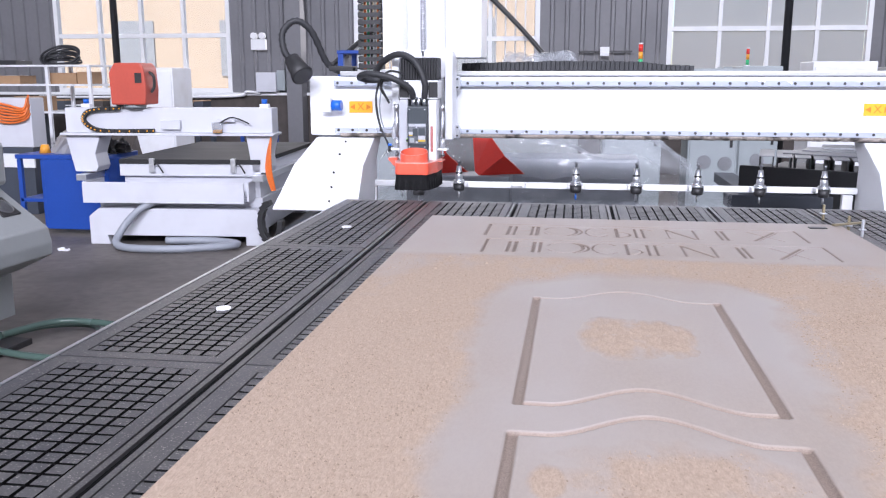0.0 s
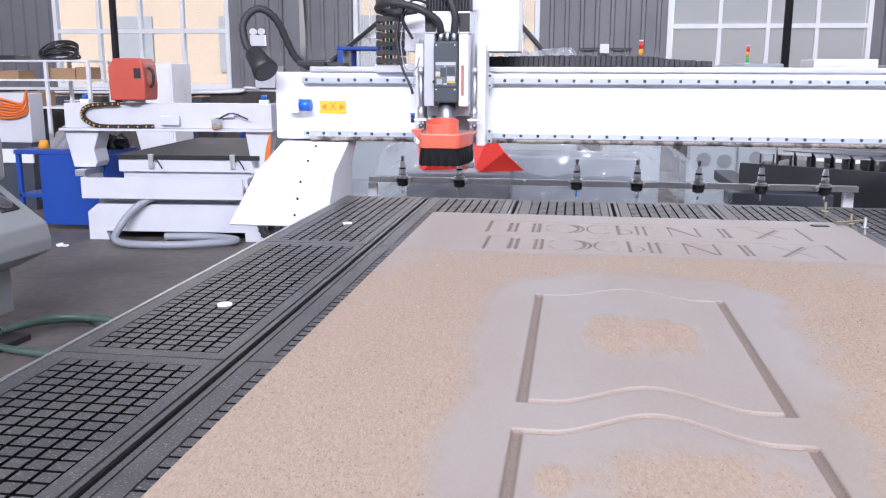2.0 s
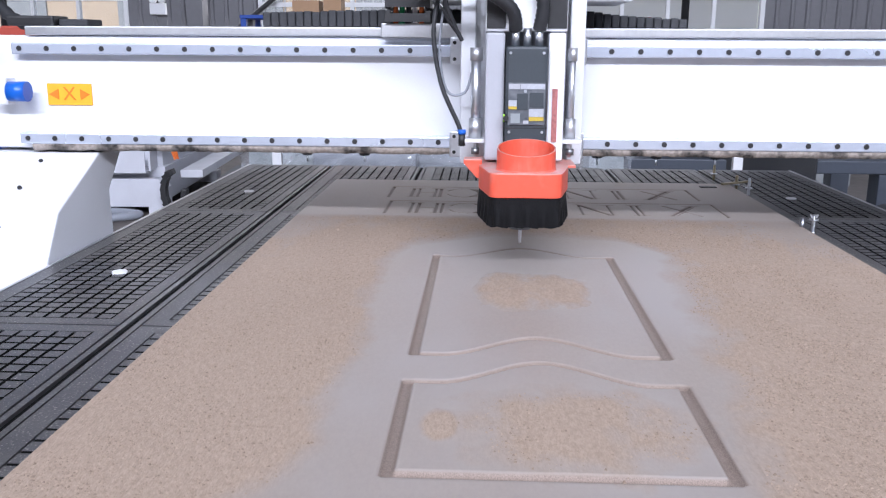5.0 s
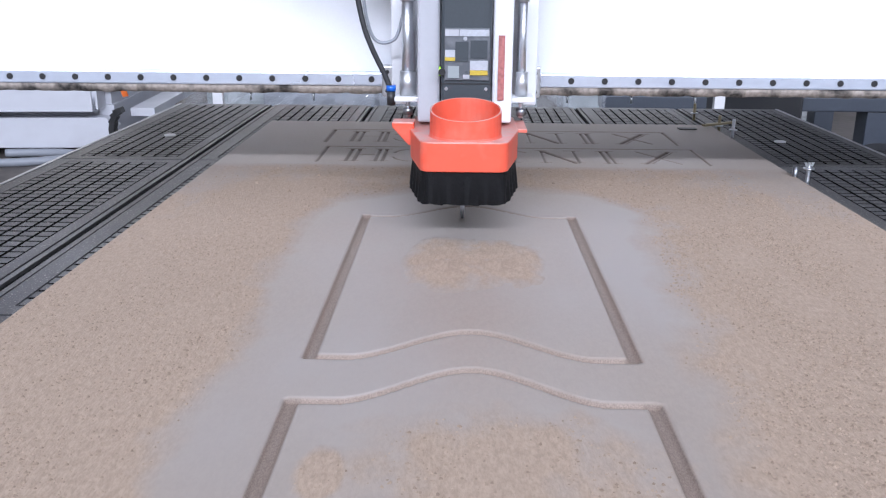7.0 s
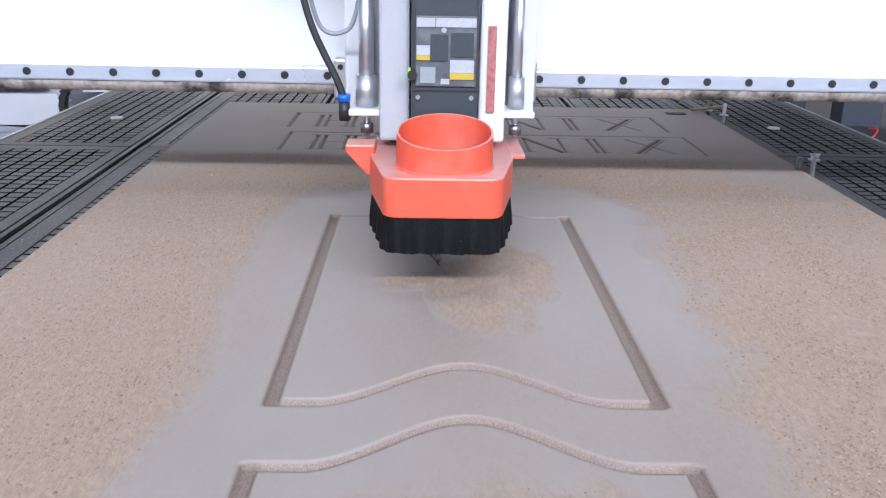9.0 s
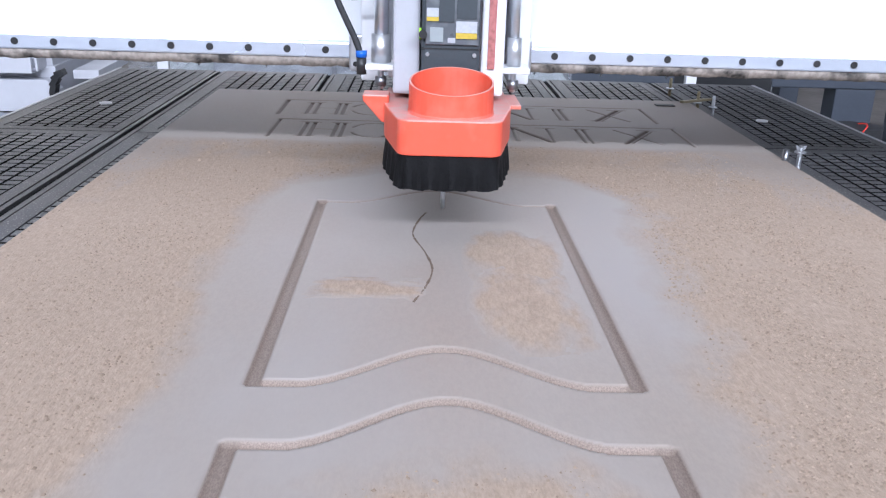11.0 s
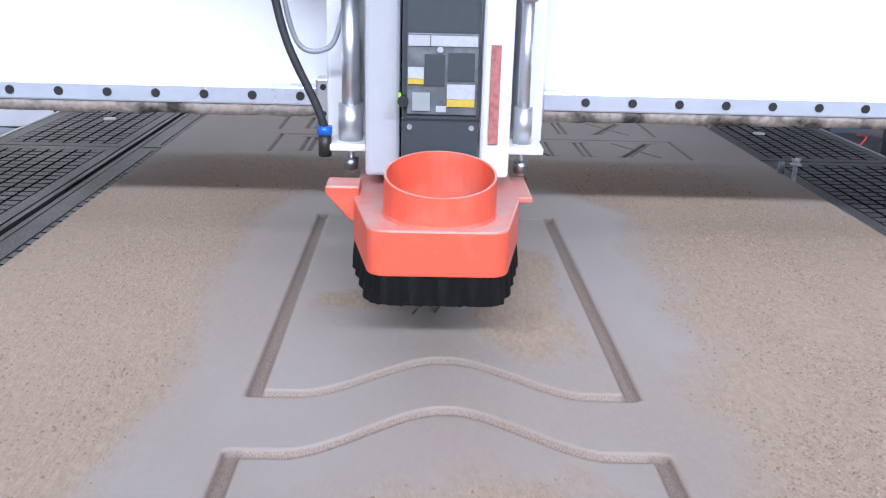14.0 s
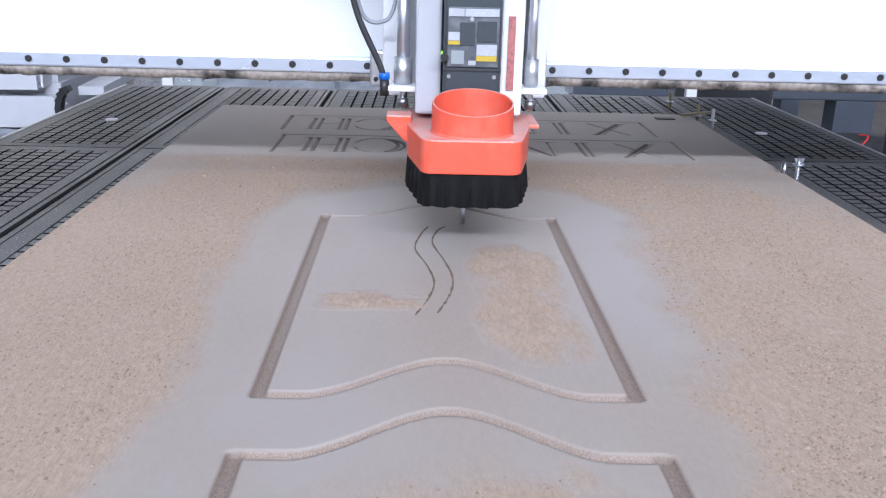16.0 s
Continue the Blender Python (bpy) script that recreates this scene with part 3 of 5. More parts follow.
def board_material():
    m = bpy.data.materials.new("mdf_with_sawdust")
    m.use_nodes = True
    n, l = m.node_tree.nodes, m.node_tree.links
    b = n["Principled BSDF"]
    at = n.new("ShaderNodeAttribute")
    at.attribute_name = "cover"
    sep = n.new("ShaderNodeSeparateColor")
    l.new(at.outputs["Color"], sep.inputs[0])
    co = n.new("ShaderNodeTexCoord")
    # the gantry drags the dust along the board, so its grain is drawn out that way
    drawn = n.new("ShaderNodeMapping")
    drawn.inputs["Scale"].default_value = (1.0, 0.42, 1.0)
    l.new(co.outputs["Object"], drawn.inputs["Vector"])
    def tex(scale, detail=5, kind="ShaderNodeTexNoise"):
        t = n.new(kind)
        t.inputs["Scale"].default_value = scale
        if kind == "ShaderNodeTexNoise":
            t.inputs["Detail"].default_value = detail
        l.new(drawn.outputs[0], t.inputs["Vector"])
        return t
    def mix(a, c, fac):
        x = n.new("ShaderNodeMix")
        x.data_type = "RGBA"
        for socket, v in ((x.inputs["A"], a), (x.inputs["B"], c)):
            if isinstance(v, tuple):
                socket.default_value = (*v, 1)
            else:
                l.new(v, socket)
        l.new(fac, x.inputs["Factor"])
        return x.outputs["Result"]
    def ramp(v, a, c, lo=0.0, hi=1.0):
        k = n.new("ShaderNodeMapRange")
        for name, val in (("From Min", a), ("From Max", c), ("To Min", lo), ("To Max", hi)):
            k.inputs[name].default_value = val
        l.new(v, k.inputs[0])
        return k.outputs[0]
    def math_(op, a, c):
        k = n.new("ShaderNodeMath")
        k.operation = op
        for i, v in enumerate((a, c)):
            if isinstance(v, float):
                k.inputs[i].default_value = v
            else:
                l.new(v, k.inputs[i])
        return k.outputs[0]
    big, mid, fine, grit, clump = tex(4), tex(26, 8), tex(800, 3), tex(420, 3), tex(170, 4)
    plain = mix((0.340, 0.307, 0.286), (0.298, 0.264, 0.240), ramp(big.outputs[0], 0.4, 0.7))
    grain = mix((0.40, 0.307, 0.236), (0.312, 0.239, 0.183), ramp(math_("ADD", math_("MULTIPLY", grit.outputs[0], 0.5), math_("MULTIPLY", clump.outputs[0], 0.5)), 0.40, 0.62))
    grain = mix(grain, (0.42, 0.345, 0.285), ramp(fine.outputs[0], 0.62, 0.85))
    film = math_("ADD", math_("ADD", sep.outputs[0], ramp(big.outputs[0], 0.35, 0.75, 0.07, 0.36)), math_("MULTIPLY", ramp(mid.outputs[0], 0.3, 0.75, -0.26, 0.26), ramp(sep.outputs[0], 0.02, 0.4)))
    col = mix(plain, grain, ramp(film, 0.05, 0.75))
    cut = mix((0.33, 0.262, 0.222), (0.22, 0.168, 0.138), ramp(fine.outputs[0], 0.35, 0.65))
    # third channel: painted shade inside the cuts, over the bare fibreboard brown
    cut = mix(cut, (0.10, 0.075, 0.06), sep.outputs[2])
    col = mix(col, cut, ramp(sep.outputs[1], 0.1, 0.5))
    l.new(col, b.inputs["Base Color"])
    l.new(ramp(sep.outputs[0], 0.0, 0.4, 0.5, 0.9), b.inputs["Roughness"])
    b.inputs["Specular IOR Level"].default_value = 0.35
    u = n.new("ShaderNodeBump")
    u.inputs["Distance"].default_value = 0.0010
    l.new(ramp(sep.outputs[0], 0.0, 0.8, 0.04, 0.85), u.inputs["Strength"])
    lumps = tex(300, 3)
    l.new(math_("ADD", math_("MULTIPLY", lumps.outputs[0], 1.1), math_("ADD", math_("MULTIPLY", grit.outputs[0], 0.6), math_("MULTIPLY", fine.outputs[0], 0.3))), u.inputs["Height"])
    l.new(u.outputs[0], b.inputs["Normal"])
    return m


BOARD = board_material()
board = thing("mdf_board", pose(0, 0, 0), "fibreboard sheet with routed door panel grooves, covered in sawdust", "board")
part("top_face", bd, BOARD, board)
part("core", core, material("mdf_edge", (0.3, 0.24, 0.18), 0.85, grain=0.3, scale=200), board, "brown board edge")


GRAIN = material("sawdust_chip", (0.375, 0.288, 0.222), 1.0, grain=0.3, scale=160, spec=0.05)
gn, gl_ = GRAIN.node_tree.nodes, GRAIN.node_tree.links
island, tones = gn.new("ShaderNodeNewGeometry"), gn.new("ShaderNodeMix")
tones.data_type = "RGBA"
tones.inputs["A"].default_value, tones.inputs["B"].default_value = (0.24, 0.182, 0.138, 1), (0.415, 0.322, 0.25, 1)
gl_.new(island.outputs["Random Per Island"], tones.inputs["Factor"])
gl_.new(tones.outputs["Result"], gn["Principled BSDF"].inputs["Base Color"])


def grains(count, seed):
    """Loose crumbs, each a small rounded lump, thickest where the dust lies thickest."""
    rnd, verts, faces = random.Random(seed), [], []
    while len(faces) < count * 4:
        x, y = rnd.uniform(-0.606, 0.606), -0.57 - 1.45 * rnd.random()
        c = dust(x, y)
        thick = c * (0.45 + 0.55 * unit((x - 0.0) / 0.25)) * (0.3 + 0.7 * unit((-0.75 - y) / 0.4))
        if c < 0.25 or rnd.random() > thick * (0.55 + 0.9 * noise.noise(Vector((x * 14, y * 9, 4.4)))):
            continue
        r, a, z, i = 0.0009 + 0.0019 * rnd.random() ** 1.8, rnd.uniform(0, 6.28), BOARD_Z + 0.0009 * c, len(verts)
        if y > -0.9 and rnd.random() < 0.08 and abs(x) < 0.5:
            r *= 1.7
        verts += [(x + r * math.cos(a + k * 1.571) * rnd.uniform(0.7, 1.3), y + r * math.sin(a + k * 1.571) * rnd.uniform(0.7, 1.3), z - 0.0006) for k in range(4)]
        verts.append((x + rnd.uniform(-r, r) * 0.3, y + rnd.uniform(-r, r) * 0.3, z + r * rnd.uniform(0.45, 1.0)))
        faces += [(i + k, i + (k + 1) % 4, i + 4) for k in range(4)]
    me = bpy.data.meshes.new("sawdust_chips")
    me.from_pydata(verts, [], faces)
    me.polygons.foreach_set("use_smooth", [True] * len(faces))
    me.materials.append(GRAIN)
    return tagged(new("sawdust_chips", me), "loose pale sawdust and chips strewn over the board", "sawdust", kind="stuff")


grains(42000, 7)


def heap(name, rx, ry, high, seed, m, label):
    """A low uneven heap of sawdust."""
    bm, n = B(), 40
    lay = bm.verts.layers.float_color.new("cover")
    g = []
    for j in range(n + 1):
        row = []
        for i in range(n + 1):
            u, v = 2 * i / n - 1, 2 * j / n - 1
            e = 1 - math.hypot(u, v) + 0.35 * fbm(u + seed, v, 1.6) + 0.12 * fbm(u, v + seed, 6)
            c = max(0.0, min(1.0, e / 0.75)) * min(1.0, (1 - max(abs(u), abs(v))) * 5)
            w = bm.verts.new((u * rx * 1.25, v * ry * 1.25, -0.0004 + min(1.0, c * 12) * 0.0007 + c * (0.0006 + high + 0.0016 * fbm(u * rx, v * ry, 70))))
            w[lay] = (c, 0, 0, 1)
            row.append(w)
        g.append(row)
    for a, b in zip(g, g[1:]):
        for i in range(n):
            q = (a[i], a[i + 1], b[i + 1], b[i])
            if max(w[lay][0] for w in q) > 0.04:
                bm.faces.new(q).smooth = True
    return solid(name, bm, BOARD, label, "sawdust", "sawdust heaps", m=m)


heap_a = heap("sawdust_heap", 0.055, 0.10, 0.0012, 3.0, pose(-0.02, -1.245, BOARD_Z), "low heap of pale sawdust inside the door panel")
heap_b = heap("sawdust_heap", 0.055, 0.105, 0.0012, 8.0, pose(-0.095, -1.25, BOARD_Z), "low heap of pale sawdust inside the door panel")
heap_c = heap("sawdust_heap", 0.06, 0.03, 0.0012, 12.0, pose(-0.06, -1.22, BOARD_Z), "small strip of pale sawdust lying inside the panel")
CUT = material("fresh_cut", (0.16, 0.115, 0.085), 0.9, grain=0.5, scale=300)
CURVES = [
    [(-0.081, -1.052), (-0.091, -1.088), (-0.099, -1.153), (-0.083, -1.222), (-0.074, -1.284), (-0.082, -1.34), (-0.096, -1.388)],
    [(-0.056, -1.05), (-0.068, -1.074), (-0.075, -1.127), (-0.061, -1.198), (-0.051, -1.263), (-0.055, -1.321), (-0.071, -1.382)],
]
cut_lines = []
for n_curve, pts in enumerate(CURVES):
    path = smooth_path([(*p, 0) for p in pts], 6)
    for i in range(0, len(path) - 1, 3):
        bit, mid = path[i:i + 4], path[i]
        bm = B()
        rnd = random.Random(i)
        for a, b in zip(bit, bit[1:]):
            a = a + (b - a) * rnd.choice((0, 0, 0.25))
            side = (b - a).cross(Vector((0, 0, 1))).normalized() * 0.0013 * rnd.uniform(0.6, 1.3)
            q = [a - side, b - side, b + side, a + side]
            lo, hi = [bm.verts.new(p - mid + Vector((0, 0, -0.002))) for p in q], [bm.verts.new(p - mid) for p in q]
            bm.faces.new(hi)
            for k in range(4):
                bm.faces.new((lo[k], lo[(k + 1) % 4], hi[(k + 1) % 4], hi[k]))
        ob = solid("cut_line", bm, CUT, "thin dark freshly routed line in the board", "cut", "routed curve lines", m=pose(mid.x, mid.y, BOARD_Z - 0.006))
        cut_lines.append((ob, mid, n_curve))

# ---- the gantry: one beam on two legs, moving along the bed ----
CAKED = material("caked_sawdust_grease", (0.36, 0.315, 0.28), 0.85, grain=0.7, scale=120, bump=0.4, stain=2.0, stain_scale=24, other=(0.03, 0.027, 0.025))
gantry = thing("router_gantry", pose(0, HEAD[0][2], 0), "white steel gantry beam of a router on two sloping legs", "machine gantry")
part("beam", box(B(), -1.31, 1.25, 0.014, 0.26, 1.0495, 1.302, 0.008), WHITE, gantry)
part("top_plate", box(B(), -1.17, 1.12, 0.004, 0.27, 1.3025, 1.322, 0.003), ALU, gantry, "bright aluminium strip on the beam")
cake, rows = B(), []
for i in range(761):
    x = -1.17 + i * 0.003
    lump = 0.0022 * fbm(x, 0.2, 60.0, 3) + 0.002 * fbm(x, 0.7, 14.0, 3)
    drop = 0.0022 * fbm(x, 1.4, 45.0, 4)
    rows.append([cake.verts.new(p) for p in ((x, 0.012, 1.0618), (x, -0.011 + lump * 0.5, 1.0618), (x, -0.010 + lump, 1.056), (x, -0.006 + lump, 1.0475 + drop), (x, 0.03, 1.044 + drop), (x, 0.20, 1.0445))])
for a, b in zip(rows, rows[1:]):
    for k in range(5):
        cake.faces.new((a[k], a[k + 1], b[k + 1], b[k])).smooth = True
part("bottom_edge", cake, CAKED, gantry, "sawdust-caked lower edge")
for z in (1.273, 1.075):
    rail = part("guide_rail", box(B(), -1.195, 1.14, -0.014, 0.0135, z - 0.0125, z + 0.0125, 0.003), RAIL, gantry, "bright ground steel guide rail")
    bolt = cyl(B(), (0, -0.0155, 0), (0, -0.012, 0), 0.0058, 12)
    data = None
    for i in range(38):
        if data is None:
            ob = part("bolt", bolt, BLACK, rail)
            data = ob.data
        else:
            ob = new("bolt", data)
            ob.parent = rail
        ob.location = (-1.1765 + i * 0.06195, 0, z)
for s, x0, x1 in ((-1, -1.28, -1.022), (1, 0.962, 1.22)):
    prof = [(0.02, 1.042), (0.0, 1.042), (-0.215, 0.945), (-0.335, 0.775), (-0.325, 0.768), (0.05, 0.768), (0.04, 0.95), (0.13, 1.042)]
    lb = prism(B(), prof, "x", x0, x1, 0.004)
    for v in lb.verts:
        if s * (v.co.x - (x0 + x1) / 2) > 0:
            v.co.x += s * 0.095 * (1.042 - v.co.z) / 0.272
    leg = part("leg", lb, WHITE, gantry, "white sloping sheet steel leg cover")
    for y, z in ((-0.035, 1.024), (-0.137, 0.98), (-0.236, 0.915), (-0.275, 0.86), (-0.312, 0.807)):
        xs = x0 + 0.14
        part("bolt", cyl(B(), (xs, y - 0.004, z + 0.004), (xs, y + 0.02, z - 0.02), 0.0048, 8), BLACK, leg)
    part("foot_block", box(B(), x0 + 0.06, x1 - 0.02, -0.2, 0.04, 0.70, 0.7675), DARK_FRAME, gantry, "dark linear carriage below the leg")
btn = part("stop_button_box", box(B(), -1.245, -1.205, -0.03, 0.012, 1.15, 1.21, 0.004), LABEL, gantry, "white switch box")
part("button", cyl(B(), (-1.196, -0.035, 1.18), (-1.155, -0.035, 1.18), 0.022, 20), BLUE_BUTTON, btn, "blue push button")
for x in (-1.083, 1.005):
    st = part("sticker", box(B(), x - 0.051, x + 0.051, 0.0105, 0.0135, 1.148, 1.196), YELLOW, gantry, "yellow axis sticker")
    fc = bpy.data.curves.new("axis_letter", "FONT")
    fc.body, fc.size, fc.align_x, fc.align_y, fc.extrude = "X", 0.042, "CENTER", "CENTER", 0.0004
    fo = new("axis_letter", fc)
    fo.parent, fo.matrix_basis = st, pose(x, 0.0098, 1.172, 90, 0, 0)
    fc.materials.append(ORANGE_INK)
    for s in (-1, 1):
        ar = B()
        prism(ar, [(x + s * 0.047, 1.172), (x + s * 0.025, 1.160), (x + s * 0.025, 1.184)], "y", 0.009, 0.0108)
        part("arrow", ar, ORANGE_INK, st)
chain = B()
rnd = random.Random(5)
x = -0.66
while x < 0.30:
    h = 0.018 + 0.022 * min(1, (0.32 - x) * 4) * (0.75 + 0.25 * math.sin((x + 0.5) * 5.3))
    box(chain, x, x + 0.0185, 0.11, 0.19, 1.3235, 1.324 + h + rnd.uniform(0, 0.003), 0.003)
    x += 0.019
part("cable_chain", chain, RUBBER, gantry, "black plastic cable chain lying along the beam")
gl = part("work_lamp", tube(B(), [(-1.19, 0.08, 1.32), (-1.24, 0.05, 1.36), (-1.29, 0.0, 1.49), (-1.35, -0.03, 1.53), (-1.40, -0.05, 1.48), (-1.385, -0.07, 1.40), (-1.34, -0.09, 1.36)], 0.014, 10, 8, 0.1), RUBBER, gantry, "black gooseneck work lamp")
part("lamp_head", lathe(B(), [(0.018, -0.02), (0.034, -0.01), (0.04, 0.05), (0.048, 0.09), (0.04, 0.095)], 20, look((-1.345, -0.088, 1.362), (-1.27, -0.15, 1.28)) @ pose(0, 0, 0, 180, 0, 0)), BLACK, gl, "black ribbed lamp head")
part("lamp_base", box(B(), -1.23, -1.12, 0.04, 0.12, 1.3225, 1.345, 0.005), BLACK, gl)
part("upper_block", box(B(), -1.118, -1.05, 0.06, 0.14, 1.3225, 1.338, 0.003), RUBBER, gantry, "black lamp clamp")

# ---- the carriage that rides along the beam ----
carriage = thing("tool_carriage", pose(HEAD[0][1], HEAD[0][2], 0), "white upright tool carriage riding on the gantry rails", "machine carriage")
part("back_plate", box(B(), -0.125, 0.105, -0.075, -0.045, 1.05, 1.42, 0.004), WHITE_WORN, carriage)
for x in (0.094, -0.124):
    part("side_plate", box(B(), x, x + 0.03, -0.15, -0.02, 1.048, 1.40, 0.003), WHITE, carriage)
part("upper_housing", box(B(), -0.18, 0.23, -0.06, 0.18, 1.375, 1.98, 0.006), WHITE, carriage)
part("front_channel", box(B(), -0.10, 0.085, -0.10, -0.062, 1.40, 1.98, 0.003), WHITE_WORN, carriage)
screw = B()
for i in range(60):
    cyl(screw, (0.0, -0.118, 1.40 + i * 0.0096), (0.0, -0.118, 1.4055 + i * 0.0096), 0.012, 10)
cyl(screw, (0, -0.118, 1.38), (0, -0.118, 1.98), 0.009, 10)
part("ball_screw", screw, STEEL, carriage)
for x in (-0.085, 0.065):
    part("guide_rail", box(B(), x, x + 0.018, -0.118, -0.1005, 1.05, 1.97), STEEL, carriage)
for z in (1.273, 1.075):
    for x in (-0.15, 0.1):
        blk = part("guide_block", box(B(), x, x + 0.04, -0.046, -0.0165, z - 0.028, z + 0.028, 0.003), STEEL, carriage)
        for dx in (0.01, 0.03):
            for dz in (-0.017, 0.017):
                part("bolt", cyl(B(), (x + dx, -0.049, z + dz), (x + dx, -0.045, z + dz), 0.004, 8), BLACK, blk)
zc = B()
for i in range(22):
    z = 1.33 + i * 0.03
    for x in (-0.29, -0.205):
        box(zc, x, x + 0.012, -0.03, 0.05, z, z + 0.026, 0.002)
    box(zc, -0.29, -0.193, -0.034, -0.028, z + 0.003, z + 0.0205)
ch = part("vertical_chain", zc, BLACK, carriage, "black upright cable chain with coloured cables")
for i, mt in enumerate((CABLE_ORANGE, GREEN, RUBBER, LABEL, CABLE_ORANGE)):
    part("cable", tube(B(), [(-0.27 + i * 0.014, 0.0, 1.33), (-0.268 + i * 0.014, 0.005, 1.6), (-0.27 + i * 0.014, 0, 1.98)], 0.0055, 6), mt, ch)
part("chain_bracket", box(B(), -0.3, -0.12, -0.02, 0.0, 1.30, 1.33, 0.002), ALU, carriage)

# ---- the spindle and its slide ----
# grey of the plate and prints, also the left cheek's painted shade
GREY_LIGHT = material("light_grey_and_cheek_shade", (0.43, 0.44, 0.48), 0.4, grain=0.05, scale=200, stain=0.15)
PALE_PRINT = material("faded_white_print", (0.46, 0.48, 0.53), 0.4, grain=0.25, scale=260, stain=0.4, stain_scale=60)
YELLOW_PRINT = material("faded_yellow_print", (0.55, 0.40, 0.05), 0.45, grain=0.2, scale=200)
LIME = material("lime_plastic", (0.35, 0.75, 0.05), 0.35)
spindle = thing("spindle", pose(HEAD[0][1], HEAD[0][2], HEAD[0][4]), "dark grey milling spindle on a white slide with black hoses", "spindle")
part("slide_plate", box(B(), -0.075, 0.075, -0.19, -0.125, 1.0, 1.36, 0.003), GREY_LIGHT, spindle)
# both cheeks are white; the left one's shaded side is put in as grey
for x0, x1 in ((-0.074, -0.038), (0.044, 0.076)):
    part("slide_cheek", box(B(), x0, x1, -0.262, -0.1905, 1.035, 1.275, 0.004), GREY_LIGHT if x0 < 0 else WHITE, spindle)
part("scale_strip", box(B(), 0.053, 0.063, -0.2655, -0.2625, 1.072, 1.172), PINK_SCALE, spindle, "faded red scale strip")
body = part("spindle_body", box(B(), -0.036, 0.042, -0.285, -0.1905, 1.048, 1.25, 0.005), SPINDLE, spindle)
lb = part("rating_plate", box(B(), -0.031, 0.0385, -0.2885, -0.2855, 1.105, 1.184, 0.001), LABEL_GREY, body, "printed rating plate")
part("plate_header", box(B(), -0.008, 0.0375, -0.2900, -0.2887, 1.172, 1.182), PALE_PRINT, lb, "pale header band")
part("plate_header", box(B(), -0.030, -0.009, -0.2900, -0.2887, 1.172, 1.182), GREY_LIGHT, lb, "grey maker's panel")
for x0, x1, z0, z1, strip in ((0.0085, 0.036, 1.1135, 1.1355, 0.0075), (-0.030, -0.0145, 1.135, 1.1515, 0.0055)):
    part("plate_patch", box(B(), x0, x1, -0.2902, -0.2887, z0 + strip, z1), PALE_PRINT, lb, "pale warning patch")
    part("plate_patch", box(B(), x0, x1, -0.2902, -0.2887, z0, z0 + strip - 0.0003), YELLOW_PRINT, lb, "yellow warning strip")
part("plate_patch", box(B(), -0.002, 0.008, -0.2902, -0.2887, 1.108, 1.114), GREY_LIGHT, lb, "small blue-grey sticker")
part("plate_patch", box(B(), -0.0255, -0.008, -0.2902, -0.2887, 1.109, 1.127), GREY_PAINT, lb, "grey printed square")
part("plate_patch", box(B(), -0.014, 0.006, -0.2902, -0.2887, 1.134, 1.164), SPINDLE, lb, "dark printed drawing")
part("plate_patch", box(B(), 0.009, 0.035, -0.2902, -0.2887, 1.139, 1.166), SPINDLE, lb, "dark printed table")
part("plate_patch", cyl(B(), (0.001, -0.2887, 1.1685), (0.001, -0.2903, 1.1685), 0.003, 12), PALE_PRINT, lb, "small round mark")
knob = part("knob", cyl(B(), (-0.0345, -0.2855, 1.118), (-0.0345, -0.293, 1.118), 0.0055, 14), BLACK, body, "black side knob")
part("knob_ring", cyl(B(), (-0.0395, -0.282, 1.118), (-0.0365, -0.282, 1.118), 0.0075, 14), LIME, knob, "lime green ring")
part("seam", box(B(), -0.0365, 0.0425, -0.2856, -0.2840, 1.0985, 1.1005), BLACK, body)
for x, z in ((-0.028, 1.092), (0.034, 1.092), (-0.028, 1.238), (0.034, 1.238)):
    part("screw", cyl(B(), (x, -0.2875, z), (x, -0.284, z), 0.0028, 8), STEEL, body)
part("nose", lathe(B(), [(0.03, 1.05), (0.03, 0.975), (0.026, 0.965), (0.026, 0.912), (0.0235, 0.905), (0.022, 0.897), (0.004, 0.897)], 24, pose(0, -0.236, 0)), STEEL_DARK, spindle, "dark steel spindle nose with collet nut")
part("cutter", lathe(B(), [(0.0036, 0.90), (0.0036, 0.885), (0.0028, 0.867), (0.001, 0.8655)], 10, pose(0, -0.236, 0)), STEEL, spindle, "thin bright milling cutter")
part("connector_block", box(B(), -0.075, 0.08, -0.24, -0.13, 1.277, 1.3495, 0.004), LABEL, spindle, "white hose connector block")
for x in (-0.055, 0.06):
    part("cover_plate", box(B(), x - 0.018, x + 0.018, -0.2435, -0.2405, 1.283, 1.343, 0.001), BLACK, spindle)
motor = part("motor_housing", box(B(), -0.07, 0.075, -0.22, -0.135, 1.350, 1.438, 0.003), RUBBER, spindle, "black ribbed motor housing")
for i in range(15):
    x = -0.072 + i * 0.0104
    part("fin", box(B(), x, x + 0.0045, -0.235, -0.2205, 1.350, 1.435), RUBBER, motor)
part("top_slide", box(B(), -0.075, 0.10, -0.125, -0.1205, 1.36, 1.47, 0.002), WHITE, spindle)
for x in (-0.018, 0.004, 0.026):
    part("hose_fitting", cyl(B(), (x, -0.25, 1.25), (x, -0.25, 1.283), 0.008, 10), STEEL, spindle)
part("hose", tube(B(), [(0.026, -0.25, 1.28), (0.03, -0.26, 1.34), (-0.01, -0.25, 1.42), (-0.08, -0.22, 1.45), (-0.16, -0.16, 1.42), (-0.22, -0.08, 1.36)], 0.0128, 10, 14, 0.06), RUBBER, spindle, "black corrugated hose")
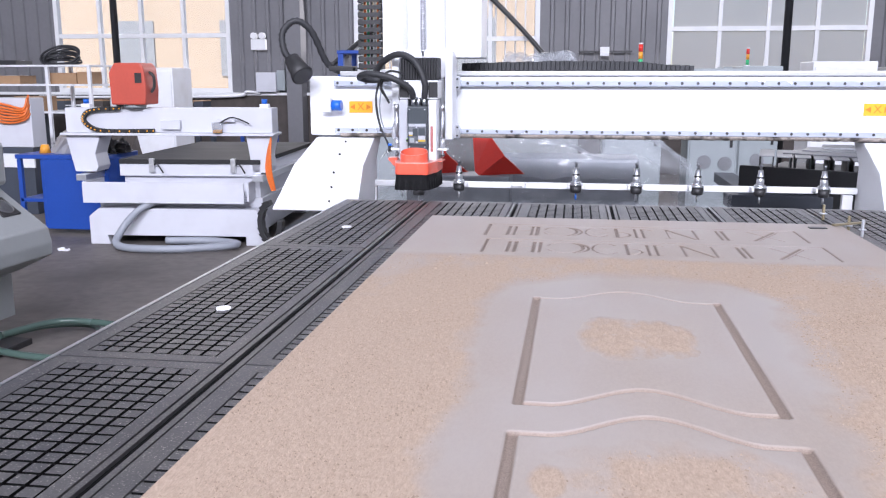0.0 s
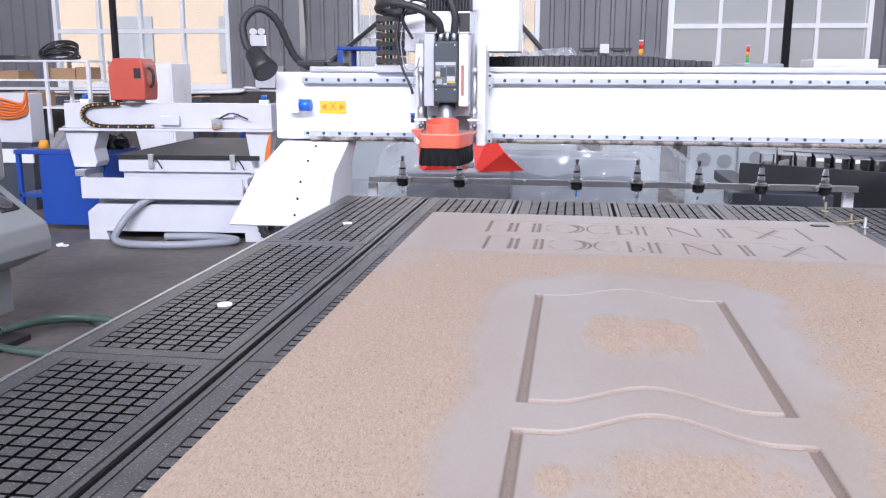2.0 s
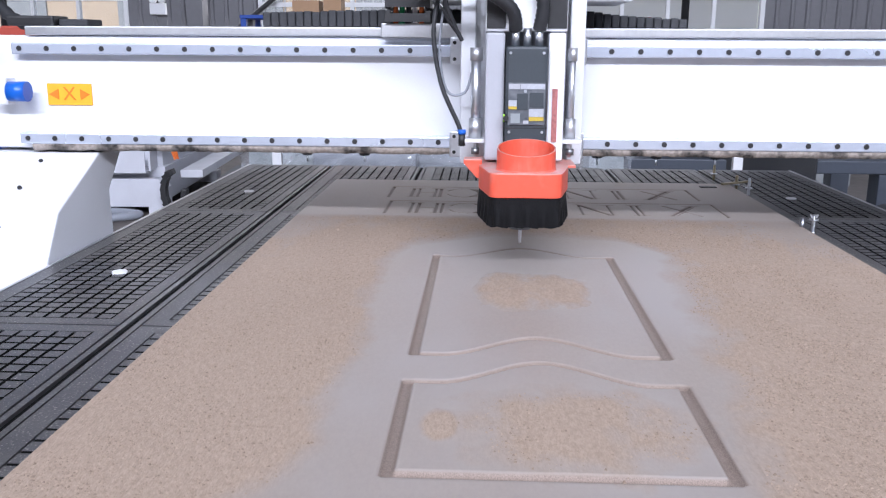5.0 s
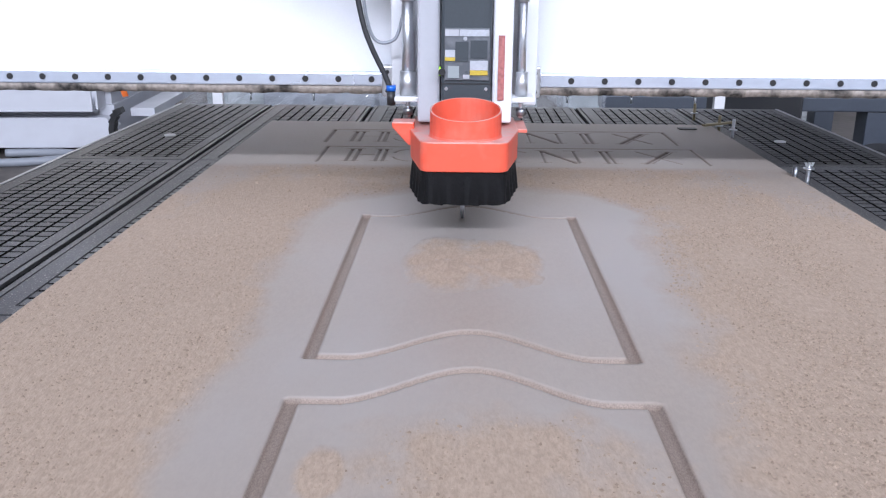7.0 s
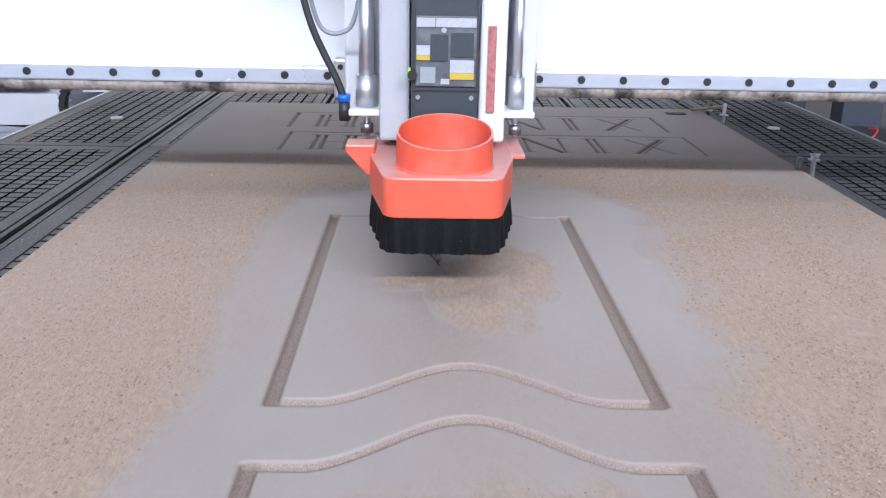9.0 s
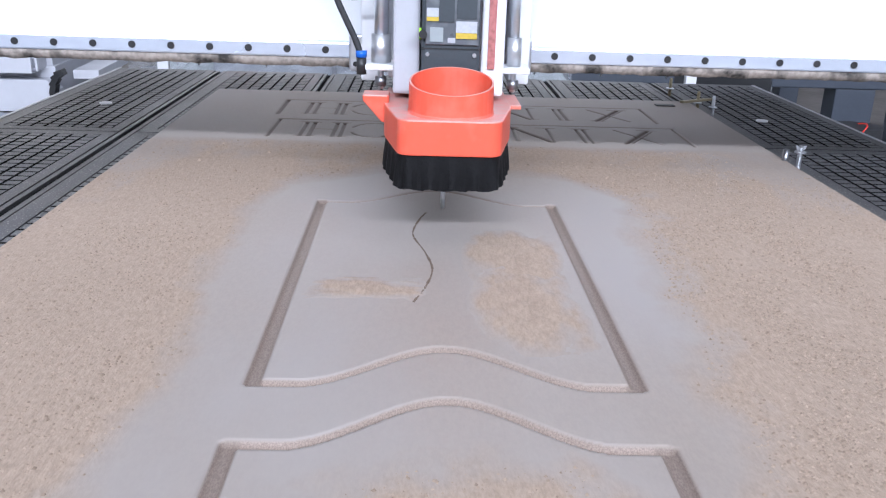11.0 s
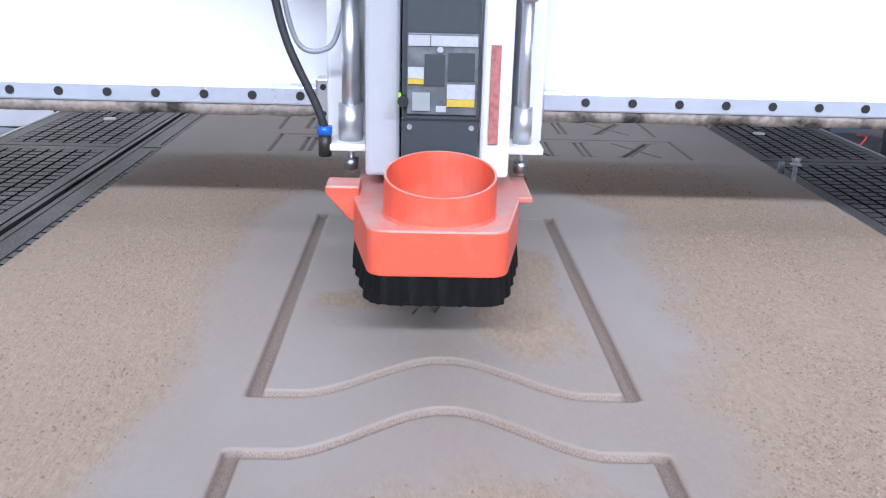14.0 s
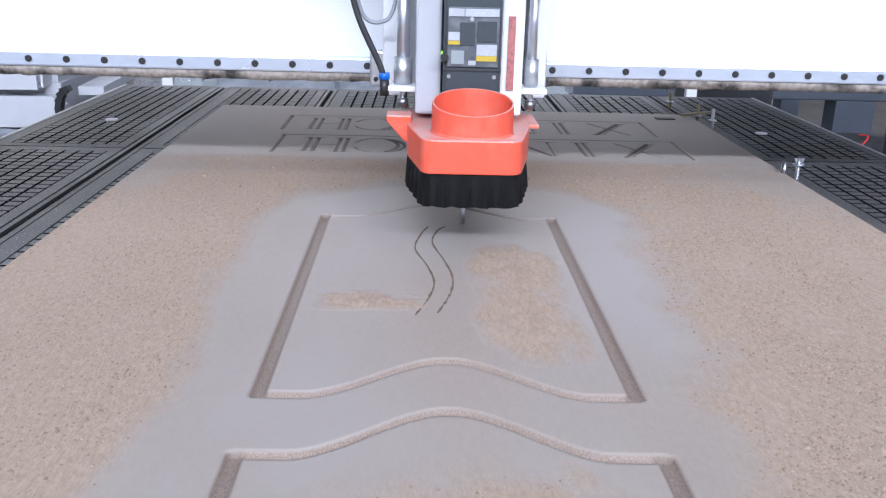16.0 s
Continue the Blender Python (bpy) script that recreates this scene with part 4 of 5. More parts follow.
part("hose", tube(B(), [(-0.018, -0.25, 1.28), (-0.03, -0.27, 1.32), (-0.10, -0.29, 1.36), (-0.19, -0.28, 1.375), (-0.24, -0.22, 1.36), (-0.20, -0.16, 1.35), (-0.12, -0.14, 1.36)], 0.0128, 10, 14, 0.06), RUBBER, spindle, "black corrugated hose")
for k, pts in enumerate(([(-0.05, -0.22, 1.37), (-0.11, -0.26, 1.385), (-0.15, -0.25, 1.34), (-0.135, -0.23, 1.29), (-0.12, -0.22, 1.26)],
                         [(-0.07, -0.2, 1.35), (-0.13, -0.22, 1.36), (-0.155, -0.22, 1.32), (-0.125, -0.215, 1.27)],
                         [(-0.16, -0.2, 1.365), (-0.175, -0.22, 1.28), (-0.16, -0.23, 1.18), (-0.125, -0.235, 1.10), (-0.118, -0.235, 1.075)])):
    part("air_line", tube(B(), pts, 0.0045, 8), RUBBER, spindle, "thin black air line")
part("air_line", tube(B(), [(-0.15, -0.19, 1.36), (-0.165, -0.2, 1.25), (-0.15, -0.2, 1.165), (-0.115, -0.2, 1.16), (-0.10, -0.2, 1.20)], 0.0028, 8), HOSE_GREY, spindle, "thin grey cable")

# ---- the dust hood, sliding on two air cylinders ----
hood = thing("dust_hood", pose(HEAD[0][1], HEAD[0][2], HEAD[0][3]), "orange-red dust extraction hood with black bristle skirt", "dust hood")


def rounded(poly, radii, steps=4):
    """A plan outline with some corners rounded off."""
    out, n = [], len(poly)
    for i, (p, r) in enumerate(zip(poly, radii)):
        p = Vector(p)
        a, b = (Vector(poly[i - 1]) - p).normalized(), (Vector(poly[(i + 1) % n]) - p).normalized()
        if not r:
            out.append(tuple(p))
            continue
        for k in range(steps + 1):
            t = k / steps
            out.append(tuple((p + a * r) * (1 - t) ** 2 + p * 2 * t * (1 - t) + (p + b * r) * t * t))
    return out


outline = rounded([(-0.084, -0.16), (-0.084, -0.295), (-0.062, -0.406), (0.064, -0.406), (0.086, -0.295), (0.086, -0.16)], [0, 0.012, 0.016, 0.016, 0.012, 0])
part("hood_body", prism(B(), outline, "z", 0.9885, 1.033, 0.002), ORANGE, hood)
ring = B()
RC = (0.003, -0.3515)
for i in range(40):
    a, b = 2 * math.pi * i / 40, 2 * math.pi * (i + 1) / 40
    def rim(r, t, z):
        slope = 0.18 * r * math.sin(t) * (z - 1.025) / 0.042
        return ring.verts.new((RC[0] + r * math.cos(t), RC[1] + r * math.sin(t) * 0.95, z + slope))
    for r0, z0, r1, z1 in ((0.0570, 1.0325, 0.0548, 1.0345), (0.0548, 1.0345, 0.0540, 1.039), (0.0540, 1.039, 0.0536, 1.073), (0.0536, 1.073, 0.0512, 1.073), (0.0512, 1.073, 0.0512, 1.034)):
        ring.faces.new((rim(r0, a, z0), rim(r0, b, z0), rim(r1, b, z1), rim(r1, a, z1))).smooth = True
port = part("suction_port", ring, ORANGE, hood, "open round suction port")
# no real hole: a black disc on the solid body paints the port's shade
part("port_shade", cyl(B(), (RC[0], RC[1], 1.0332), (RC[0], RC[1], 1.0342), 0.0511, 32), SHADE_BLACK, port, "black disc standing for shade inside the port")


def skirt_mesh():
    """Dense bristles hanging in soft folds below the hood, ragged along the hem."""
    edge = [Vector((x * 0.965, -0.28 + (y + 0.28) * 0.965, 0)) for x, y in outline]
    ring_pts = []
    for a, b in zip(edge, edge[1:] + edge[:1]):
        n = max(1, round((b - a).length / 0.0016))
        out = Vector(((b - a).y, -(b - a).x, 0)).normalized()
        ring_pts += [(a + (b - a) * (i / n), out) for i in range(n)]
    flip = -1 if (ring_pts[5][0] + ring_pts[5][1] * 0.01 - Vector((0, -0.28, 0))).length < (ring_pts[5][0] - Vector((0, -0.28, 0))).length else 1
    bm, rings, rnd, s = B(), [], random.Random(2), 0.0
    for i, (p, out) in enumerate(ring_pts):
        s += 0.0016
        wave = math.sin(2 * math.pi * s / 0.027 + 1.6 * noise.noise(Vector((s * 20, 0, 0))))
        hair = rnd.uniform(-0.0002, 0.0002)
        hem = 0.9445 + 0.0016 * wave + 0.0012 * noise.noise(Vector((s * 130, 4, 0))) + rnd.uniform(-0.0005, 0.0005)
        def at(off, z):
            q = p + out * (flip * off)
            return bm.verts.new((q.x, q.y, z))
        rings.append([at(0.0002, 1.008), at(0.0005 + hair * 0.4, 0.987), at(0.0012 + 0.0012 * wave + hair, 0.974), at(0.0018 + 0.0026 * wave + hair, 0.958), at(0.0020 + 0.0034 * wave + hair, hem), at(-0.006 + 0.0034 * wave, hem + 0.001), at(-0.006, 1.008)])
    for a, b in zip(rings, rings[1:] + rings[:1]):
        for k in range(6):
            bm.faces.new((a[k], a[k + 1], b[k + 1], b[k]))
    return bm


skirt = part("bristle_skirt", skirt_mesh(), BRISTLE, hood, "black bristle skirt")
part("skirt_core", prism(B(), [(x * 0.9, -0.28 + (y + 0.28) * 0.9) for x, y in outline], "z", 0.972, 0.988), BRISTLE, hood)
part("ear", prism(B(), [(-0.078, 1.043), (-0.113, 1.043), (-0.113, 1.035), (-0.087, 1.006), (-0.078, 1.006)], "y", -0.29, -0.252, 0.002), ORANGE, hood, "orange mounting ear")
part("ear", box(B(), 0.078, 0.101, -0.28, -0.19, 1.0265, 1.032, 0.001), ORANGE, hood, "thin orange mounting ear")
for x, r in ((-0.092, 0.0095), (0.094, 0.006)):
    rod = part("air_cylinder", cyl(B(), (x, -0.215, 1.085), (x, -0.215, 1.24), r, 16), STEEL, hood, "bright steel air cylinder")
    part("rod", cyl(B(), (x, -0.215, 1.04), (x, -0.215, 1.085), 0.004, 10), STEEL, rod)
    part("collar", cyl(B(), (x, -0.215, 1.076), (x, -0.215, 1.115), r + 0.004, 16), ALU, rod)
    part("cap", cyl(B(), (x, -0.215, 1.225), (x, -0.215, 1.25), r + 0.003, 16), ALU, rod)
    part("flange", box(B(), x - 0.021, x + 0.021, -0.24, -0.19, 1.068, 1.076, 0.002), LABEL, rod, "pale mounting flange")
    part("nut", cyl(B(), (x, -0.215, 1.044), (x, -0.215, 1.056), 0.009, 6), STEEL_DARK, rod)
pl = part("hose_plug", cyl(B(), (-0.118, -0.235, 1.062), (-0.118, -0.235, 1.085), 0.007, 10), BLACK, hood)
part("plug_ring", cyl(B(), (-0.118, -0.235, 1.085), (-0.118, -0.235, 1.094), 0.008, 10), BLUE_BUTTON, pl, "blue push-fit ring")

# ---- tool rack behind the bed ----
rack = thing("tool_rack", pose(0, 0.985, 0), "white tool rack bar behind the router bed", "tool rack")
part("rack_bar", box(B(), -1.05, 0.955, 0.0, 0.03, 0.836, 0.860, 0.002), WHITE_WORN, rack)
for x in (-1.035, 0.92):
    part("post", box(B(), x - 0.02, x + 0.02, 0.001, 0.029, 0.0, 0.8315, 0.002), WHITE_WORN, rack)
SLOTS = [-0.895, -0.651, -0.407, -0.162, 0.083, 0.327, 0.571, 0.815]
for x in SLOTS:
    fk = B()
    box(fk, x - 0.036, x + 0.036, -0.012, -0.001, 0.845, 0.8625, 0.002)
    for s in (-1, 1):
        box(fk, x + s * 0.024, x + s * 0.034, -0.05, -0.0125, 0.845, 0.8625, 0.002)
    part("holder_fork", fk, LABEL, rack, "white plastic holder fork")


def tool_holder(m, cutter):
    h = thing("tool_holder", m, "steel tapered tool holder with black collet nut in the rack", "tool holder", "tool holders in the rack")
    part("taper", lathe(B(), [(0.0155, 0.0), (0.0155, 0.014), (0.0095, 0.058)], 20), STEEL, h)
    part("taper_band", lathe(B(), [(0.0140, 0.0255), (0.0140, 0.033)], 20), BLACK, h)
    part("pull_stud", lathe(B(), [(0.005, 0.0585), (0.005, 0.07), (0.0078, 0.072), (0.0078, 0.078), (0.004, 0.082)], 14), STEEL_DARK, h)
    part("flange", lathe(B(), [(0.018, -0.016), (0.023, -0.014), (0.023, -0.009), (0.020, -0.0075), (0.023, -0.006), (0.023, -0.0012), (0.016, -0.0002)], 24), STEEL, h)
    part("collet_nut", lathe(B(), [(0.019, -0.046), (0.023, -0.042), (0.023, -0.0165)], 12), BLACK, h)
    part("cutter", cyl(B(), (0, 0, -0.075), (0, 0, -0.0462), 0.004, 8), cutter, h)


for i, x in enumerate(SLOTS):
    if i != 2:
        tool_holder(pose(x, 0.951, 0.873), BLUE_BUTTON if i == 3 else STEEL)

# ---- clamps on the right edge of the board ----
for x, y, m in ((0.618, 0.20, BRASS), (0.628, -0.03, BRASS), (0.646, -0.098, STEEL), (0.632, -0.665, STEEL)):
    base_z = BED_Z if (y > 0 or x > 0.61) else BOARD_Z
    c = thing("clamp_bolt", pose(x, y, base_z), "small threaded clamp bolt with wing nut on the bed", "clamp", "clamp bolts on the bed")
    st = B()
    for k in range(16):
        cyl(st, (0, 0, 0.001 + k * 0.0029), (0, 0, 0.0025 + k * 0.0029), 0.0048, 8)
    cyl(st, (0, 0, 0), (0, 0, 0.05), 0.004, 8)
    part("stud", st, m, c)
    part("washer", cyl(B(), (0, 0, 0.036 if y < -0.5 else 0.02), (0, 0, 0.039 if y < -0.5 else 0.023), 0.011, 14), STEEL, c)
    for s in (-1, 1) if y < -0.5 else ():
        part("wing", prism(B(), [(s * 0.003, 0.042), (s * 0.007, 0.042), (s * 0.010, 0.050), (s * 0.006, 0.050)], "y", -0.002, 0.002), m, c)
    if y < -0.5:
        part("spacer", cyl(B(), (-0.022, 0.012, 0.0), (-0.022, 0.012, 0.04), 0.006, 10), STEEL_DARK, c)
solid("clamp_bar", box(B(), -0.06, 0.06, -0.006, 0.006, 0, 0.006, 0.001), BRASS, "thin brass clamp strip held by a bolt", "clamp", m=pose(0.628, -0.028, BED_Z + 0.0235, 0, 0, 31))
solid("metal_chip", box(B(), -0.024, 0.024, -0.012, 0.012, 0, 0.002), BLACK_SHEET, "small dark plate lying on the board", "plate", m=pose(0.53, -0.075, BOARD_Z + 0.001, 0, 0, 0))

# ---- the smaller white router standing behind on the floor ----
mach = thing("small_router_machine", pose(-3.235, 3.66, 0, 0, 0, 4.5), "smaller white router machine with red spindle cover", "machine")
bs = B()
prism(bs, [(-0.70, 0.0), (-0.54, 0.0), (-0.56, 0.07), (0.55, 0.07), (0.55, 0.0), (0.70, 0.0), (0.70, 0.22), (0.63, 0.285), (-0.62, 0.285), (-0.70, 0.22)], "y", 0.0, 0.12, 0.004)
part("base_front", bs, WHITE_DUSTY, mach)
part("base_frame", box(B(), -0.66, 0.66, 0.121, 1.9, 0.10, 0.36, 0.004), WHITE_DUSTY, mach)
for x in (-0.6, 0.6):
    part("foot", box(B(), x - 0.09, x + 0.09, 1.7, 1.88, 0, 0.0995), WHITE_DUSTY, mach)
tr = B()
box(tr, -0.71, 0.565, -0.06, -0.045, 0.335, 0.498, 0.003)
box(tr, -0.71, 0.565, -0.0445, 0.30, 0.335, 0.35)
box(tr, -0.71, -0.695, -0.0445, 0.30, 0.351, 0.498)
box(tr, 0.585, 0.60, -0.0445, 0.30, 0.351, 0.498)
part("front_tray", tr, WHITE_DUSTY, mach)
part("bed_front", box(B(), -0.47, 0.66, 0.10, 0.14, 0.53, 0.625, 0.003), WHITE_DUSTY, mach)
part("bed_top", box(B(), -0.47, 0.66, 0.09, 1.95, 0.626, 0.662, 0.003), BED_DARK, mach, "dark machine bed")
part("bed_side", box(B(), -0.45, 0.64, 0.141, 1.9, 0.361, 0.6255), WHITE_DUSTY, mach)
for x in (-0.74, 0.66):
    part("side_rail", box(B(), x - 0.04, x + 0.04, 0.0, 1.9, 0.50, 0.55, 0.003), STEEL, mach)
for x, w in ((-0.75, 1.0), (0.655, 0.72)):
    prof = [(x - 0.14 * w, 0.845), (x + 0.14 * w, 0.845), (x + 0.09 * w, 0.70), (x + 0.11 * w, 0.60), (x + 0.09 * w, 0.56), (x - 0.08 * w, 0.56), (x - 0.10 * w, 0.65)]
    part("column", prism(B(), prof, "y", 0.10, 0.32, 0.006), WHITE_DUSTY, mach)
part("beam", box(B(), -0.88, 0.765, 0.10, 0.28, 0.868, 1.06, 0.006), WHITE_DUSTY, mach)
part("beam_flange", box(B(), -0.91, 0.785, 0.05, 0.30, 0.848, 0.8675, 0.003), WHITE_DUSTY, mach)
sp = B()
prism(sp, [(-0.15, 1.085), (0.12, 1.085), (0.13, 1.20), (0.12, 1.36), (0.09, 1.40), (-0.11, 1.40), (-0.155, 1.33)], "y", 0.0, 0.26, 0.012)
cov_red = part("spindle_cover", sp, RED_DULL, mach, "faded red spindle cover")
cov_red.location = (-0.305, 0, 0)
part("cover_vent", box(B(), 0.048, 0.10, -0.004, 0.002, 1.25, 1.325), BLACK, cov_red)
part("cover_loop", tube(B(), [(0.12, 0.1, 1.33), (0.155, 0.1, 1.30), (0.155, 0.1, 1.22), (0.13, 0.1, 1.18)], 0.012, 8), BLACK, cov_red)
part("cover_foot", cyl(B(), (0.0, 0.1, 1.062), (0.0, 0.1, 1.086), 0.08, 20), GREY_PAINT, cov_red)
cc = B()
path = smooth_path([(-0.16, 0.074, 0.885), (-0.35, 0.074, 0.882), (-0.58, 0.074, 0.885), (-0.68, 0.074, 0.92), (-0.72, 0.074, 0.975), (-0.68, 0.074, 1.03), (-0.58, 0.074, 1.05), (-0.42, 0.074, 1.055)], 6)
for a, b in zip(path, path[1:]):
    d = (b - a).normalized()
    box(cc, -0.0005, (b - a).length - 0.004, -0.02, 0.02, -0.016, 0.016, 0.003, Matrix.Translation(a) @ Vector((1, 0, 0)).rotation_difference(d).to_matrix().to_4x4())
ck = part("cable_chain", cc, BLACK, mach, "black plastic cable chain in a loop")
for a in path[::2]:
    part("link_pin", cyl(B(), (a.x, 0.050, a.z), (a.x, 0.0545, a.z), 0.006, 8), YELLOW, ck)
part("oil_cup", lathe(B(), [(0.04, 0.87), (0.045, 0.95), (0.04, 0.95), (0.036, 0.88)], 16, pose(0.35, 0.052, 0)), PLASTIC, mach, "small clear oil cup")
part("oil", cyl(B(), (0.35, 0.052, 0.873), (0.35, 0.052, 0.895), 0.034, 14), YELLOW, mach)
part("lever", tube(B(), [(0.37, 0.06, 0.95), (0.47, 0.05, 0.99), (0.60, 0.04, 0.945)], 0.006, 6), BLACK, mach)
part("lever_plate", box(B(), 0.34, 0.48, 0.06, 0.099, 0.955, 0.975, 0.003), WHITE_DUSTY, mach)
for x in (-0.72, 0.70):
    sw = part("limit_switch", box(B(), x - 0.035, x + 0.035, 0.12, 0.17, 1.0605, 1.09, 0.003), LABEL, mach)
    part("switch_knob", cyl(B(), (x, 0.14, 1.091), (x, 0.14, 1.125), 0.022, 14), BLUE_BUTTON, sw, "small blue knob")
part("front_box", box(B(), -0.10, 0.05, 0.06, 0.0995, 0.895, 0.965, 0.004), WHITE_DUSTY, mach)
for k in range(6):
    o = k * 0.007
    part("loom_cable", tube(B(), [(0.765, 0.05, 0.84), (0.735 + o, 0.04 - o, 0.72), (0.725 + o * 1.2, 0.02, 0.58), (0.765 + o * 0.5, 0.02 + o, 0.43)], 0.006, 6), CABLE_ORANGE, mach, "orange cable")
vc = B()
for i in range(14):
    a = 1.9 + i * 0.33
    box(vc, -0.03, 0.03, -0.045, 0.045, -0.02, 0.02, 0.004, pose(0.77 + 0.075 * math.cos(a), -0.06, 0.20 + 0.15 * math.sin(a), 0, -math.degrees(a) + 90, 0))
part("chain_loop", vc, BLACK, mach, "black cable chain loop with orange cables")
part("chain_tray", box(B(), 0.78, 0.95, 0.1, 2.2, 0.05, 0.09, 0.003), DARK_FRAME, mach)
part("chain_guide", prism(B(), [(0.78, 0.28), (0.95, 0.28), (0.95, 0.34), (0.78, 0.34)], "y", 0.1, 2.0, 0.003), WHITE_DUSTY, mach)
for x in (-0.2, 0.45):
    part("bed_clip", box(B(), x - 0.02, x + 0.02, 0.07, 0.0995, 0.56, 0.67, 0.003), ALU, mach)
    part("clip_cable", tube(B(), [(x + 0.02, 0.08, 0.62), (x + 0.06, 0.04, 0.63), (x + 0.10, 0.05, 0.56)], 0.006, 6), BLACK, mach)
solid("extraction_hose", tube(B(), [(-3.35, 3.68, 0.36), (-3.5, 3.58, 0.28), (-3.62, 3.5, 0.12), (-3.58, 3.38, 0.04), (-3.3, 3.28, 0.04), (-2.95, 3.36, 0.04), (-2.7, 3.55, 0.04), (-2.95, 3.66, 0.04), (-3.3, 3.6, 0.045)], 0.029, 12, 10, 0.03), HOSE_GREY, "grey corrugated extraction hose lying on the floor", "hose")
solid("green_hose_coil", tube(B(), [(-2.30, 0.95, 0.03), (-2.6, 1.35, 0.03), (-2.85, 1.3, 0.035), (-2.95, 1.0, 0.04), (-2.75, 0.85, 0.04), (-2.4, 0.82, 0.04), (-2.2, 0.98, 0.06), (-2.35, 1.22, 0.07), (-2.7, 1.22, 0.09), (-2.85, 0.95, 0.09)], 0.017, 12, 10), HOSE_GREEN, "dark green hose coiled on the floor", "hose")

# ---- console of the large router ----
con = thing("control_console", pose(-2.64, 1.1, 0, 0, 0, -4), "light grey sloping control console with a black fan grille", "control console")
part("console_body", prism(B(), [(-0.62, 0.37), (-0.20, 0.37), (0.0, 0.462), (0.003, 0.52), (-0.014, 0.595), (-0.26, 0.775), (-0.62, 0.79)], "y", -0.62, 0.0, 0.008), CONSOLE, con)
part("console_screen", box(B(), -0.60, -0.205, -0.60, -0.01, 0.792, 1.0, 0.02), CONSOLE, con)
fan = part("fan_grille", box(B(), -0.062, 0.062, -0.06, 0.06, -0.004, 0.006, 0.003), BLACK, con, "black square fan grille")
fan.matrix_basis = pose(-0.155, -0.125, 0.7005, 0, 36.2, 0)
part("fan_ring", lathe(B(), [(0.05, 0.0065), (0.05, 0.010), (0.042, 0.010), (0.04, 0.0066)], 20), STEEL_DARK, fan)
part("fan_hub", cyl(B(), (0, 0, 0.0065), (0, 0, 0.009), 0.018, 16), STEEL_DARK, fan)
part("stand_neck", box(B(), -0.50, -0.20, -0.45, -0.05, 0.16, 0.3695, 0.004), CONSOLE, con)
part("stand_leg", box(B(), -0.42, -0.28, -0.35, -0.15, 0.03, 0.1595, 0.004), BLACK, con)
part("stand_base", box(B(), -0.55, -0.16, -0.5, 0.0, 0, 0.03, 0.004), BLACK, con)

# ---- blue workshop cart ----
cart = thing("workshop_cart", pose(-4.36, 3.95, 0), "scratched blue steel workshop cart with clutter on top", "cart")
part("side_panel", box(B(), -0.14, 0.43, -0.02, 0.0, 0.05, 0.63, 0.004), BLUE, cart)
part("end_panel", box(B(), 0.4105, 0.43, 0.001, 0.5, 0.05, 0.63, 0.003), BLUE, cart)
part("top_tray", box(B(), -0.39, 0.43, -0.02, 0.5, 0.631, 0.665, 0.004), BLUE, cart)
part("middle_shelf", box(B(), -0.38, -0.141, 0.0, 0.48, 0.27, 0.30, 0.003), BLUE, cart)
for x, y in ((-0.37, 0.0), (-0.37, 0.46), (-0.16, 0.001)):
    part("leg", box(B(), x - 0.018, x + 0.018, y, y + 0.035, 0.05, 0.6305, 0.002), BLUE, cart)
for x in (-0.3, 0.3):
    for y in (0.05, 0.42):
        part("castor", cyl(B(), (x - 0.015, y, 0.0251), (x + 0.015, y, 0.0251), 0.025, 12), BLACK, cart)


def crumpled(nx, ny, sx, sy, high, seed, fold):
    bm, g = B(), []
    for j in range(ny + 1):
        row = []
        for i in range(nx + 1):
            u, v = i / nx, j / ny
            e = min(u, 1 - u, v, 1 - v) * 2
            z = high * min(1, e * 2.2) ** 0.7 + fold * fbm(u + seed, v, 4.0, 5) * (0.4 + e)
            row.append(bm.verts.new(((u - 0.5) * sx + fold * fbm(u, v + seed, 5), (v - 0.5) * sy + fold * fbm(u + 2, v + seed, 5), max(0.004, z))))
        g.append(row)
    for a, b in zip(g, g[1:]):
        for i in range(nx):
            bm.faces.new((a[i], a[i + 1], b[i + 1], b[i]))
    return bm


solid("plastic_bag", crumpled(26, 18, 0.34, 0.26, 0.17, 4.0, 0.07), FROST, "crumpled clear plastic bag on the blue cart", "plastic bag", m=pose(-4.3, 4.15, 0.666))
solid("orange_cap", cyl(B(), (0, 0, 0), (0, 0, 0.07), 0.05, 16, 0.03), AMBER, "small orange cap on the blue cart", "cap", m=pose(-4.58, 4.1, 0.666))
solid("tool_clutter", crumpled(24, 14, 0.36, 0.26, 0.10, 9.0, 0.09), BLACK_SHEET, "heap of dark small tools on the blue cart", "tools", m=pose(-4.08, 4.2, 0.666))

# ---- white cabinet with orange cables, shelves behind ----
cab = thing("switch_cabinet", pose(-5.46, 4.9, 0), "white open switch cabinet with orange cables on top", "cabinet")
part("cabinet_body", box(B(), -0.5, 0.25, 0, 0.22, 0.64, 1.1, 0.008), WHITE_DUSTY, cab)
part("cabinet_plinth", box(B(), -0.48, 0.23, 0.01, 0.21, 0, 0.6395, 0.006), DARK_FRAME, cab, "dark steel lower cabinet")
for i in range(7):
    y, h = -0.03 - 0.012 * (i % 3), 0.93 + 0.028 * i
    part("cable", tube(B(), [(-0.5, y, h + 0.03), (-0.25, y - 0.02, h + 0.02 * math.sin(i)), (0.02, y, h - 0.06), (0.2, y + 0.0, h - 0.03 - 0.01 * i), (0.24, y + 0.03, h + 0.03)], 0.011, 6), CABLE_ORANGE, cab, "orange cable")
